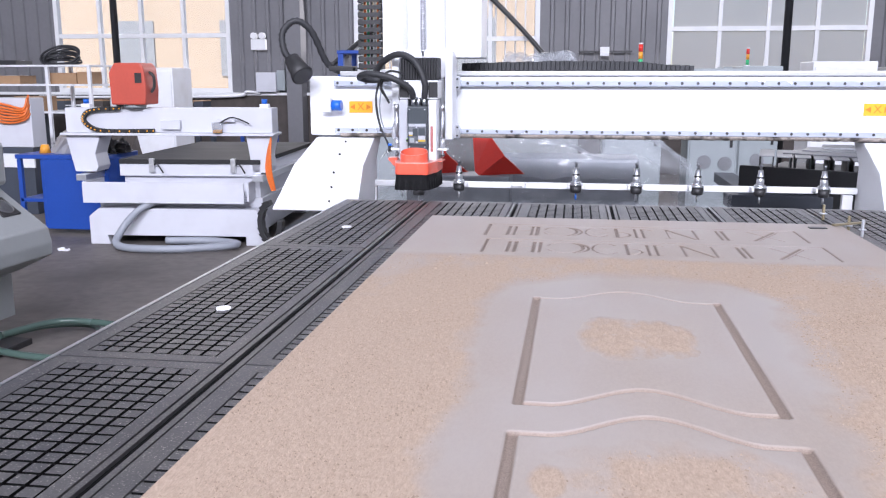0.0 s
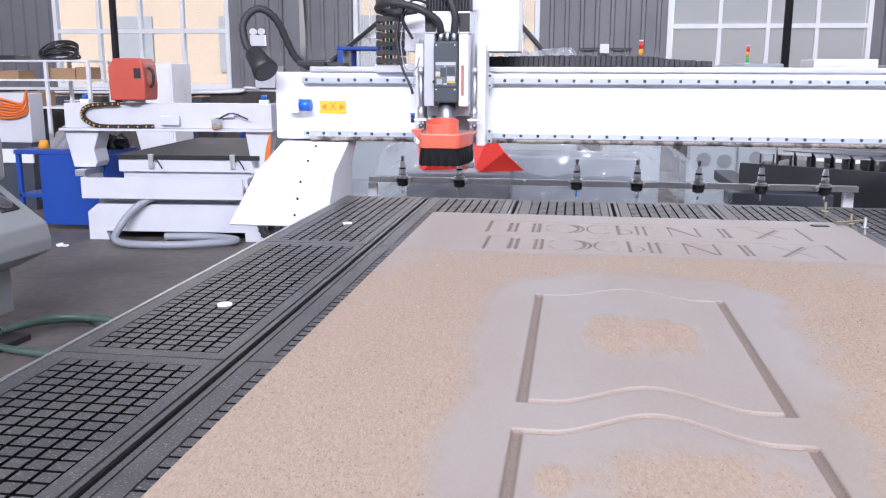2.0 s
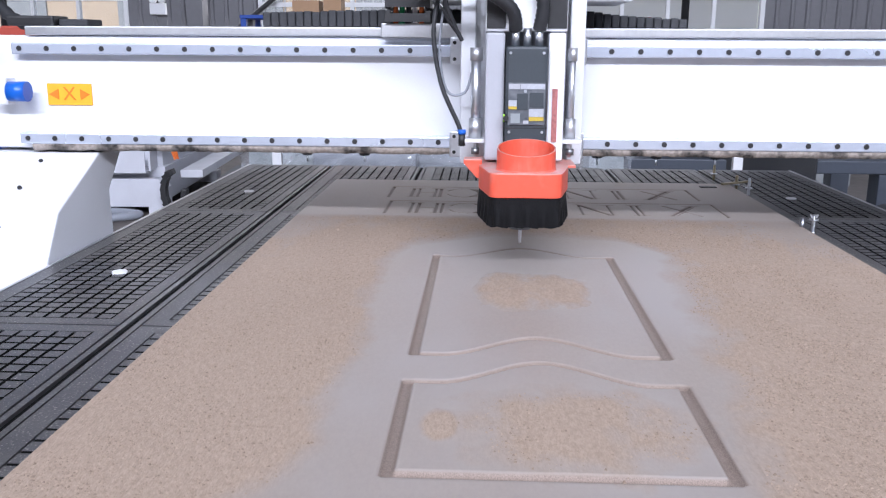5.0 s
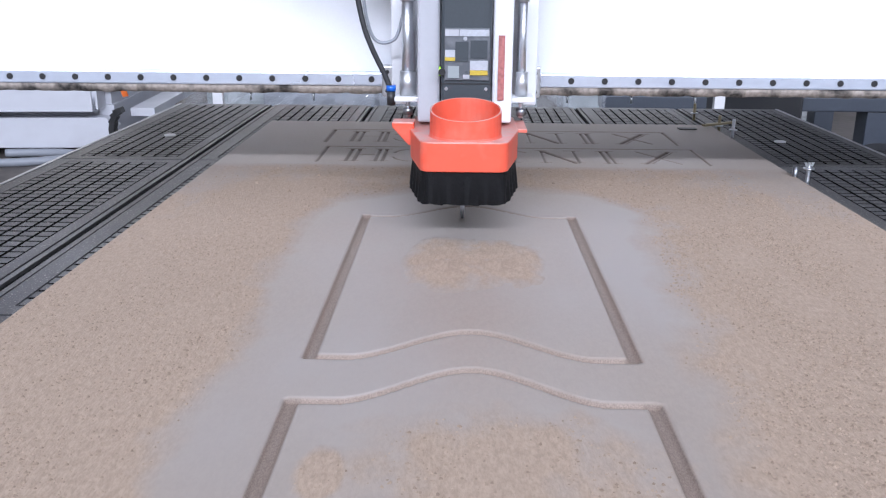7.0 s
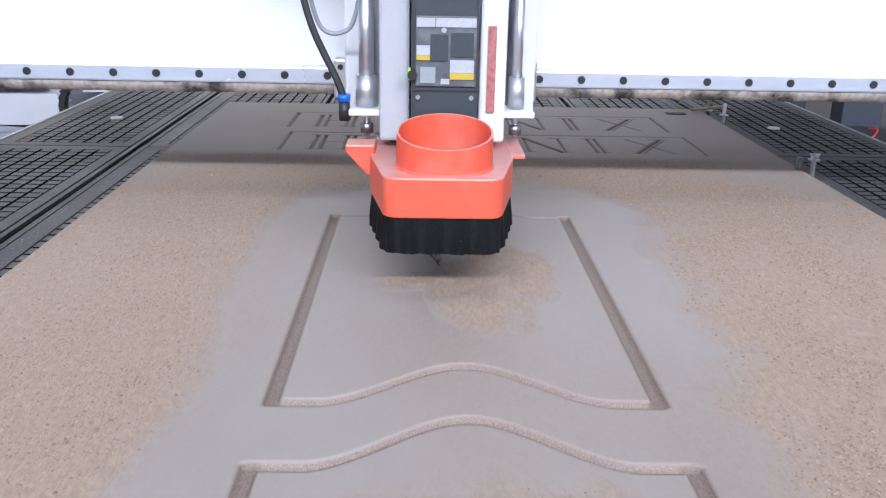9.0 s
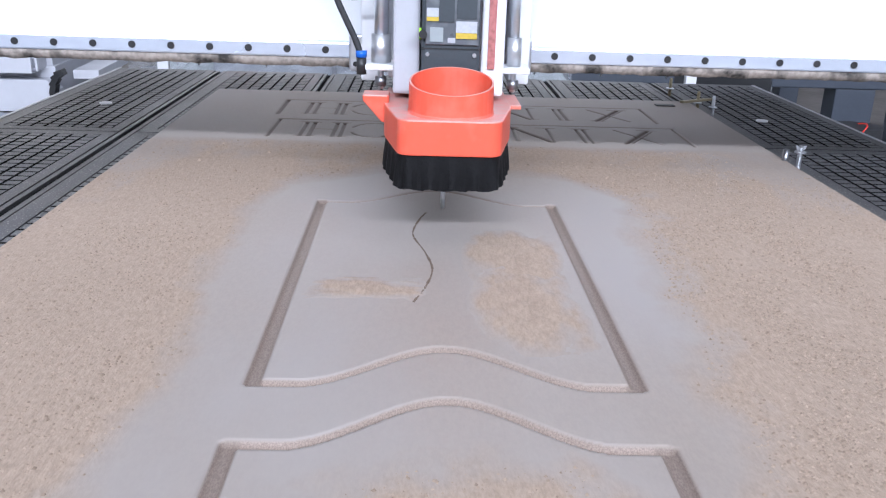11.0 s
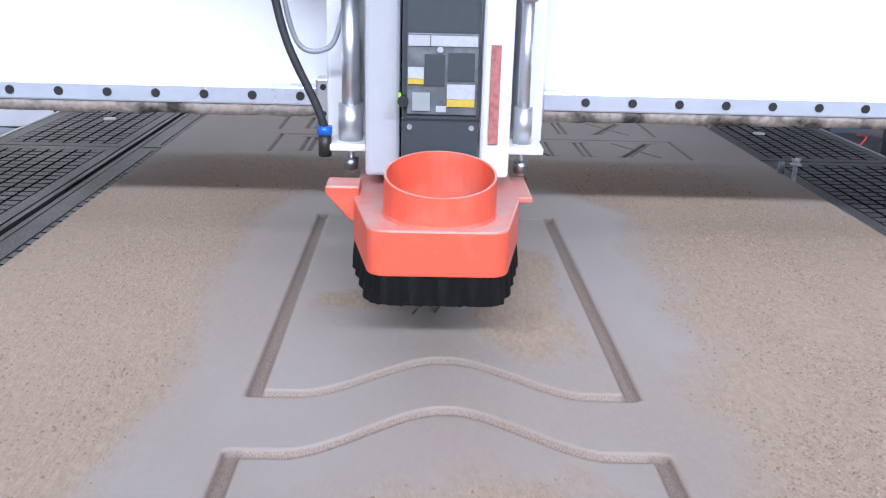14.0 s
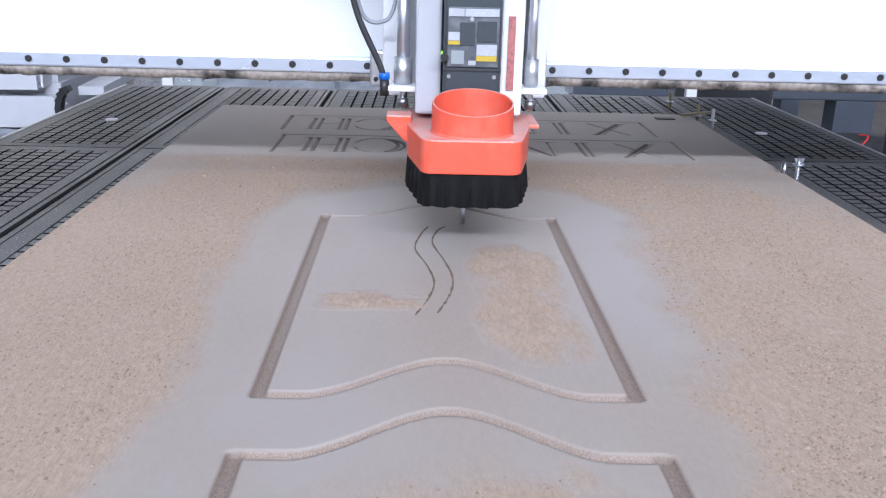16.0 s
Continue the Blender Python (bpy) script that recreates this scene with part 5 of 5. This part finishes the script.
part("cabinet_fan", box(B(), -0.32, -0.18, -0.006, 0.004, 0.96, 1.07, 0.002), BLACK, cab)
part("lower_drawer", box(B(), -0.5, 0.25, -0.012, 0.009, 0.45, 0.58, 0.002), LABEL, cab)
shelf = thing("shelf_rack", pose(-6.0, 6.2, 0), "pale steel shelf rack with cartons and cable", "shelf")
for z in (0.45, 0.92, 1.215, 1.42):
    part("shelf_board", box(B(), -1.0, 0.66, 0, 0.5, z - 0.02, z, 0.002), WHITE_WORN, shelf)
for x in (-0.98, 0.15, 0.64):
    for y in (0.02, 0.48):
        part("post", box(B(), x - 0.018, x + 0.018, y - 0.018, y + 0.018, 0, 1.419, 0.002), WHITE_WORN, shelf)
CARTONS = [(-6.35, 1.215, 0.26, 0.09), (-5.72, 1.215, 0.34, 0.12), (-5.48, 1.215, 0.12, 0.13), (-6.15, 0.92, 0.32, 0.16), (-6.6, 0.92, 0.4, 0.13), (-6.5, 1.42, 0.5, 0.05)]
for x, z, w, h in CARTONS:
    c = thing("carton", pose(x, 6.28, z + 0.0005), "brown cardboard carton on the shelf rack", "carton", "cartons on the shelf")
    part("carton_body", box(B(), -w / 2, w / 2, 0, 0.3, 0, h, 0.003), CARTON if h > 0.06 else BLACK_SHEET, c)
    part("tape", box(B(), -w / 2 - 0.001, w / 2 + 0.001, 0.13, 0.17, h, h + 0.001), LABEL, c)
coil = thing("cable_coil", pose(-5.78, 6.4, 1.4205), "coil of black cable lying on the shelf rack", "cable")
for k in range(9):
    tw = 0.10 * math.sin(k * 2.3)
    part("cable_turn", tube(B(), [((0.20 + 0.02 * math.sin(k * 1.7)) * math.cos(a * 0.5236) + 0.02 * math.sin(k * 3.1), 0.10 * math.sin(a * 0.5236) * (0.5 + 0.12 * k) + tw * 0.3, max(0.014, 0.012 + 0.011 * k + (0.04 + 0.009 * k) * math.sin(a * 0.5236 + tw))) for a in range(13)], 0.012, 6, 4), RUBBER, coil)


# ---- cabinets, lights and steel behind the rack ----
def stack_light(m):
    s = thing("signal_tower", m, "red amber green signal tower light", "signal light", "signal towers")
    part("stem", cyl(B(), (0, 0, 0), (0, 0, 0.02), 0.03, 14), LABEL, s)
    for k, mt in enumerate((GREEN, AMBER, RED_LENS)):
        part("lens", cyl(B(), (0, 0, 0.021 + k * 0.058), (0, 0, 0.077 + k * 0.058), 0.018, 16), mt, s)
    part("cap", cyl(B(), (0, 0, 0.196), (0, 0, 0.206), 0.018, 16), LABEL, s)


def cabinet(x0, x1, y, h, vents, mat, label):
    c = thing("electric_cabinet", pose((x0 + x1) / 2, y, 0), label, "cabinet", "electric cabinets")
    w = (x1 - x0) / 2
    part("cabinet_body", box(B(), -w, w, 0, 0.45, 0.0, h, 0.008), mat, c)
    d = part("door", box(B(), -w + 0.015, w - 0.015, -0.014, -0.0005, 0.06, h - 0.04, 0.004), mat, c)
    part("handle", box(B(), w - 0.06, w - 0.04, -0.03, -0.0145, h * 0.55, h * 0.65, 0.003), BLACK, d)
    for dx, z in vents:
        part("round_vent", cyl(B(), (dx, -0.022, z), (dx, -0.0145, z), 0.055, 20), STEEL_DARK, d, "dark round vent")
    for k in range(6):
        part("louvre", box(B(), -0.05, 0.05, -0.02, -0.0145, 0.80 + k * 0.022, 0.808 + k * 0.022), STEEL_DARK, d)


cabinet(0.05, 0.52, 4.55, 1.36, (), GREY_PAINT, "plain grey electric cabinet")
cabinet(0.72, 1.10, 4.5, 1.36, ((-0.06, 0.63), (0.10, 0.62)), GREY_PAINT, "grey electric cabinet with round vents and louvres")
cabinet(1.13, 1.45, 4.7, 1.38, ((0.0, 0.63),), GREY_PAINT, "blue-grey electric cabinet with a round vent")
cabinet(1.75, 2.25, 5.0, 1.42, (), WHITE_WORN, "white painted steel electric cabinet")
cabinet(2.5, 3.3, 5.6, 1.38, (), CONSOLE, "long light grey electric cabinet")
cabinet(-4.8, -4.26, 5.9, 1.385, (), WHITE_WORN, "pale white electric cabinet beside the small router")
stack_light(pose(0.34, 4.75, 1.36))
cabinet(1.4, 2.05, 7.3, 1.40, (), GREY_PAINT, "grey electric cabinet far behind by the wall")
stack_light(pose(1.68, 7.5, 1.40))
solid("wrapped_parcel", crumpled(18, 12, 0.7, 0.4, 0.16, 21.0, 0.06), PLASTIC, "crumpled clear wrapping on top of a crate", "plastic sheet", m=pose(-0.45, 3.9, 1.30))
crate = thing("wrapped_crate", pose(-0.45, 3.9, 0), "tall grey crate behind the plastic heap", "crate")
part("crate_body", box(B(), -0.4, 0.3, -0.2, 0.3, 0, 1.299, 0.006), CONSOLE, crate)

pal = thing("wrapped_machine_base", pose(-0.3, 2.35, 0), "dark machine base below clear plastic sheeting", "machine base")
part("base_block", box(B(), -0.62, 0.62, -0.25, 0.4, 0, 0.46, 0.01), DARK_FRAME, pal)
part("upper_block", box(B(), -0.45, 0.5, 0.0, 0.35, 0.461, 0.84, 0.02), HOSE_GREY, pal)
NX, NY = 90, 40
wrap = thing("plastic_sheeting", pose(-0.3, 2.2, 0), "crumpled shiny clear plastic sheeting draped over a machine base", "plastic sheet")


def crease(u, v, s):
    """Sharp folds running in all directions."""
    return abs(noise.noise(Vector((u * s, v * s, 3.1)))) + 0.5 * abs(noise.noise(Vector((u * s * 2.3 + 4, v * s * 1.4, 7.7))))


def film_grid(shape):
    bm, g = B(), []
    for j in range(NY + 1):
        g.append([bm.verts.new(shape(i / NX * 2 - 1, j / NY * 2 - 1)) for i in range(NX + 1)])
    for a, b in zip(g, g[1:]):
        for i in range(NX):
            bm.faces.new((a[i], a[i + 1], b[i + 1], b[i]))
    return bm


part("draped_film", film_grid(lambda u, v: (u * 0.92 - 0.12, v * 0.30 + 0.32 + 0.05 * crease(u, v, 3), 0.72 + 0.22 * min(1, (v + 1) * 1.2) - 0.25 * max(0, abs(u) ** 3 - 0.3) + 0.12 * crease(u * 1.3, v, 2.0))), PLASTIC, wrap)
part("hanging_film", film_grid(lambda u, v: (u * 1.0 - 0.12 + 0.02 * v, -0.50 + 0.11 * crease(u * 2.6, v * 1.3, 2.6) - 0.05 * v, 0.42 + 0.33 * v + 0.03 * crease(u, v, 5))), PLASTIC, wrap)


def chute(front, side):
    """Two folded sheets meeting along one crease."""
    c = thing("red_chute", pose(0, 0, 0), "bright red folded sheet metal chute leaning on plastic", "chute", "red chutes")
    for pts in (front, side):
        bm = B()
        f = bm.faces.new([bm.verts.new(p) for p in pts])
        r = bmesh.ops.extrude_face_region(bm, geom=[f])
        bmesh.ops.translate(bm, verts=[q for q in r["geom"] if isinstance(q, bmesh.types.BMVert)], vec=(0.002, 0.010, 0))
        bmesh.ops.recalc_face_normals(bm, faces=bm.faces[:])
        part("chute_side", bm, RED, c)


FRONT = [(-0.711, 1.97, 0.99), (-0.619, 1.97, 0.99), (-0.534, 1.87, 0.894), (-0.662, 1.85, 0.7905), (-0.689, 1.88, 0.808)]
SIDE = [(-0.535, 1.871, 0.893), (-0.438, 2.0, 0.786), (-0.532, 1.96, 0.80), (-0.60, 1.92, 0.7905), (-0.661, 1.851, 0.7905)]
for dx, dy in ((0, 0), (-0.305, 0.03)):
    chute([(x + dx, y + dy, z) for x, y, z in FRONT], [(x + dx, y + dy, z) for x, y, z in SIDE])
solid("chute_stand", box(B(), -1.05, -0.50, 1.84, 2.06, 0.0, 0.789, 0.01), HOSE_GREY, "grey low block below the red chutes", "block")

fr = thing("machine_frame", pose(0, 0, 0), "dark blue-grey welded steel machine frame", "steel frame")
part("top_beam", box(B(), 0.62, 2.9, 1.95, 2.10, 0.63, 0.70, 0.006), DARK_FRAME, fr)
part("rear_beam", box(B(), 0.9, 2.9, 3.1, 3.25, 0.63, 0.70, 0.006), DARK_FRAME, fr)
for x, w in ((0.72, 0.13), (1.94, 0.2), (2.7, 0.13)):
    part("post", box(B(), x, x + w, 1.96, 2.09, 0.02, 0.6295, 0.006), DARK_FRAME, fr)
    part("cross_beam", box(B(), x, x + 0.12, 2.1005, 3.0995, 0.635, 0.695, 0.004), DARK_FRAME, fr)
    part("rear_post", box(B(), x + 0.2, x + 0.32, 3.11, 3.24, 0.02, 0.6295, 0.006), DARK_FRAME, fr)
    part("foot_plate", box(B(), x - 0.06, x + w + 0.06, 1.9, 2.15, 0, 0.0195), DARK_FRAME, fr)
part("side_plate", box(B(), -0.02, 0.92, -0.03, 0.0, 0.30, 0.83, 0.003, pose(0.745, 2.22, 0, 0, 0, -31)), BLACK_SHEET, fr, "black steel plate")
part("tube_shelf", prism(B(), [(0.80, 2.26), (1.46, 1.86), (1.75, 2.5), (1.1, 2.9)], "z", 0.7005, 0.79, 0.003), BLACK_SHEET, fr, "black steel shelf")
part("low_rail", box(B(), 0.8505, 1.9395, 1.98, 2.07, 0.22, 0.32, 0.004), DARK_FRAME, fr)
rnd = random.Random(11)
for k in range(7):
    b = thing("steel_bracket", pose(0.855 + 0.082 * k, 2.225 - 0.049 * k, 0.7905, 0, 0, -12), "black folded steel channel lying on a steel frame", "bracket", "steel brackets")
    for dx in (-0.037, 0.031):
        part("channel_web", box(B(), dx, dx + 0.006, 0.0, 0.45, 0, 0.085, 0.001), BLACK_SHEET, b)
    part("channel_back", box(B(), -0.0305, 0.0305, 0.05, 0.45, 0, 0.006), BLACK_SHEET, b)
    part("channel_top", box(B(), -0.039, 0.039, -0.02, 0.45, 0.0855, 0.092, 0.001), STEEL_DARK, b)
for k in range(3):
    solid("steel_plate", box(B(), -0.25, 0.25, -0.09, 0.09, 0, 0.008, 0.001), STEEL_DARK, "loose bent steel plate lying on brackets", "steel plate", "steel plates", m=pose(1.22 + 0.12 * k, 2.28 + 0.1 * k, 0.884 + 0.01 * k, 2, 0, -34 + 9 * k))
solid("black_drum", cyl(B(), (0, 0, 0), (0, 0, 0.5), 0.11, 20), BLACK, "black drum standing on the floor", "drum", m=pose(1.95, 1.7, 0))
solid("red_cable", tube(B(), [(1.45, 1.5, 0.01), (1.6, 1.45, 0.2), (1.8, 1.5, 0.42), (1.95, 1.62, 0.51), (1.95, 1.7, 0.51)], 0.004, 6), RED, "thin red cable hanging over a drum", "cable")

# ---- on and before the back wall ----
el = thing("emergency_light", pose(-4.62, WALL_Y - 0.03, 1.66), "white twin-head emergency light on the wall", "emergency light")
part("light_box", box(B(), -0.11, 0.11, -0.07, 0.0, 0, 0.15, 0.008), LABEL, el)
for x in (-0.06, 0.06):
    part("lamp_head", cyl(B(), (x, -0.09, 0.195), (x, -0.02, 0.195), 0.045, 16), LABEL, el)
    part("neck", cyl(B(), (x, -0.04, 0.1505), (x, -0.04, 0.16), 0.015, 8), BLACK, el)
eb = thing("electric_box", pose(-4.47, WALL_Y - 0.03, 1.08), "pale grey electric box on the wall", "electric box")
part("box_body", box(B(), -0.17, 0.12, -0.16, 0, 0, 0.27, 0.006), WHITE_DUSTY, eb)
part("box_side", box(B(), 0.121, 0.24, -0.12, 0, 0.02, 0.30, 0.006), GREY_PAINT, eb)
solid("steel_column", box(B(), -4.15, -3.93, WALL_Y - 0.32, WALL_Y - 0.065, 0, ROOF_Z - 0.01, 0.006), SHEET, "dark grey steel building column", "column", kind="structure")
for x, y in ((-5.4, 6.9), (1.92, 6.8)):
    pipe = thing("steel_post", pose(x, y, 0), "slim dark round steel post", "post", "slim posts")
    part("shaft", cyl(B(), (0, 0, 0.02), (0, 0, ROOF_Z - 0.01), 0.04, 14), BLACK_SHEET, pipe)
    part("flange", box(B(), -0.12, 0.12, -0.12, 0.12, 0, 0.0195), BLACK_SHEET, pipe)
br = B()
tube(br, [(-1.35, WALL_Y - 0.12, 2.35), (-0.9, WALL_Y - 0.12, 1.9), (-0.45, WALL_Y - 0.12, 1.4)], 0.035, 8)
solid("diagonal_brace", br, BLACK_SHEET, "dark diagonal steel brace before the window", "brace", kind="structure")
br = B()
tube(br, [(-3.55, WALL_Y - 0.14, 1.45), (-2.9, WALL_Y - 0.14, 1.95), (-2.2, WALL_Y - 0.14, 2.5)], 0.035, 8)
solid("diagonal_brace", br, BLACK_SHEET, "dark diagonal steel brace before the window", "brace", kind="structure")
wb = thing("wall_bracket", pose(0.2, WALL_Y - 0.03, 1.62), "white box on a dark bracket arm on the wall", "wall bracket")
part("arm", box(B(), -0.35, 0.35, -0.08, -0.05, -0.012, 0.012), BLACK_SHEET, wb)
part("bracket_box", box(B(), -0.07, 0.05, -0.12, -0.081, -0.06, 0.06, 0.005), LABEL, wb)
part("wall_stud", box(B(), -0.02, 0.02, -0.0495, 0.03, -0.02, 0.02), BLACK_SHEET, wb)

table = thing("blue_frame_rack", pose(-1.88, 5.2, 0), "blue steel frame rack with cartons on top", "rack")
for x in (-0.42, 0.42):
    for y in (0.0, 0.5):
        part("post", box(B(), x - 0.025, x + 0.025, y, y + 0.05, 0.931, 1.50, 0.003), BLUE, table)
part("top_shelf", box(B(), -0.45, 0.45, -0.01, 0.56, 1.501, 1.53, 0.003), BLUE, table)
part("lower_shelf", box(B(), -0.45, 0.45, -0.01, 0.56, 0.9, 0.93, 0.003), BLUE, table)
part("rack_base", box(B(), -0.43, 0.43, 0.01, 0.54, 0, 0.899, 0.006), GREY_PAINT, table, "plain grey steel base")
for x, w, h in ((0.12, 0.24, 0.13), (0.36, 0.16, 0.15)):
    c = thing("carton", pose(-1.88 + x, 5.3, 1.531), "brown cardboard carton on a blue rack", "carton", "cartons on the blue rack")
    part("carton_body", box(B(), -w / 2, w / 2, 0, 0.22, 0, h, 0.003), CARTON, c)
    part("tape", box(B(), -w / 2 - 0.001, w / 2 + 0.001, 0.09, 0.13, h, h + 0.001), LABEL, c)
stool = thing("blue_stool", pose(-4.15, 7.9, 0), "small blue steel stand by the wall", "stand")
part("stand_top", box(B(), -0.2, 0.2, 0, 0.3, 0.62, 0.66, 0.003), BLUE, stool)
for x in (-0.18, 0.18):
    for y in (0.02, 0.28):
        part("leg", box(B(), x - 0.02, x + 0.02, y - 0.02, y + 0.02, 0, 0.6195), BLUE, stool)
solid("wall_pipe", tube(B(), [(-8.0, WALL_Y - 0.15, 1.0), (-6.5, WALL_Y - 0.15, 1.0), (-5.0, WALL_Y - 0.15, 1.02), (-4.8, WALL_Y - 0.15, 1.08), (-4.6, WALL_Y - 0.13, 1.06)], 0.02, 8), LABEL, "pale cable pipe along the wall", "pipe", kind="structure")
solid("paper_scrap", crumpled(6, 5, 0.08, 0.06, 0.02, 2.0, 0.02), LABEL, "crumpled white paper scrap on the floor", "paper scrap", m=pose(-3.98, 3.3, 0.0))
# the pale building across the yard
far = thing("yard_building", pose(-12, 24, -0.3), "pale yellowish rendered building across the yard", "building")
part("wall", box(B(), -12, 12, 0, 6, 0, 9), WALL_FAR, far)
for i in range(6):
    for k in range(2):
        part("window", box(B(), -10 + i * 3.6, -8.6 + i * 3.6, -0.05, -0.002, 1.6 + k * 3.4, 3.3 + k * 3.4), GREY_PAINT, far)

solid("scrap_pile", crumpled(20, 14, 0.85, 0.5, 0.75, 41.0, 0.12), BRICK, "dusty dark pile of scrap below the shelf rack", "scrap pile", m=pose(-4.98, 6.0, 0))
# ---- clutter along the foot of the back wall ----
bench = thing("workbench", pose(-6.3, 8.5, 0), "dark steel workbench with clutter below the window", "workbench")
part("bench_top", box(B(), -1.5, 1.2, 0, 0.6, 0.78, 0.83, 0.004), BLACK_SHEET, bench)
for x in (-1.4, -0.1, 1.1):
    for y in (0.05, 0.55):
        part("leg", box(B(), x - 0.03, x + 0.03, y - 0.03, y + 0.03, 0, 0.7795), DARK_FRAME, bench)
part("bench_shelf", box(B(), -1.36, 1.06, 0.09, 0.51, 0.3, 0.33, 0.003), DARK_FRAME, bench)
rnd = random.Random(31)
for k in range(9):
    w, h = rnd.uniform(0.12, 0.3), rnd.uniform(0.06, 0.2)
    b = thing("parts_box", pose(-7.6 + k * 0.3, 8.6, 0.8305, 0, 0, rnd.uniform(-12, 12)), "small dusty box of machine parts on a workbench", "box", "boxes on the workbench")
    part("box_body", box(B(), -w / 2, w / 2, 0, 0.25, 0, h, 0.004), rnd.choice([CARTON, DARK_FRAME, GREY_PAINT, BLACK_SHEET, BRICK]), b)
    part("lid", box(B(), -w / 2 - 0.004, w / 2 + 0.004, -0.004, 0.254, h + 0.0004, h + 0.014, 0.002), rnd.choice([CARTON, DARK_FRAME, LABEL]), b)
for k in range(6):
    z = 0.06 + 0.11 * (k // 2)
    solid("steel_tube", cyl(B(), (0, 0, 0), (1.9, 0, 0), 0.05, 14), STEEL_DARK if k % 3 else DARK_FRAME, "long dark steel tube stacked by the wall", "tube", "stacked steel tubes", m=pose(-4.9, 8.55 + 0.105 * (k % 2), z - 0.0098))
for k in range(2):
    g = thing("gas_bottle", pose(-3.55 + 0.27 * k, 9.05, 0), "dusty dark gas bottle standing by the wall", "gas bottle", "gas bottles")
    part("bottle", lathe(B(), [(0.10, 0.0), (0.11, 0.02), (0.11, 0.95), (0.07, 1.06), (0.03, 1.09)], 18), BLUE if k == 1 else DARK_FRAME, g)
    part("valve", cyl(B(), (0, 0, 1.0905), (0, 0, 1.15), 0.02, 10), BRASS, g)


def motions():
    walk(gantry, [(t, pose(0, y, 0)) for t, x, y, h, s in HEAD])
    walk(carriage, [(t, pose(x, y, 0)) for t, x, y, h, s in HEAD])
    walk(hood, [(t, pose(x, y, h - 0.0035)) for t, x, y, h, s in HEAD])
    walk(spindle, [(t, pose(x, y, s)) for t, x, y, h, s in HEAD])
    # the bristles hang free while the hood is up, and are pushed into it where it runs lowest
    walk(skirt, [(t, pose(0, 0, z)) for t, z in ((0, -0.016), (2.5, -0.014), (3.0, -0.020), (3.5, -0.016), (4.2, -0.014), (5.4, -0.008), (6.5, -0.006), (7.5, -0.003), (8.0, 0.002), (8.7, 0.003), (9.6, 0.005), (10.0, 0.015), (10.4, 0.006), (11, 0), (12.5, 0.001), (13.0, 0.0075), (13.6, 0.007), (14.0, 0.015), (14.5, 0.013), (15.0, 0.002), (16, 0))])
    # the cut lines come up behind the cutter as it runs down each curve
    for ob, p, n in cut_lines:
        t0, t1 = ((8.05, 10.0), (12.6, 14.0))[n]
        t = t0 + (t1 - t0) * (p.y + 1.05) / -0.338
        low, up = pose(p.x, p.y, BOARD_Z - 0.006), pose(p.x, p.y, BOARD_Z + 0.0006)
        walk(ob, [(0, low), (t - 0.05, low), (t + 0.05, up), (16, up)])
    # the heap is blown apart while the first curve is cut
    for ob, a, b in ((heap_a, (-0.02, -1.245), (0.029, -1.235)), (heap_b, (-0.095, -1.25), (0.029, -1.39)), (heap_c, (-0.06, -1.22), (-0.151, -1.35))):
        walk(ob, [(0, pose(*a, BOARD_Z)), (8.2, pose(*a, BOARD_Z)), (9.9, pose(*b, BOARD_Z)), (16, pose(*b, BOARD_Z))])


motions()
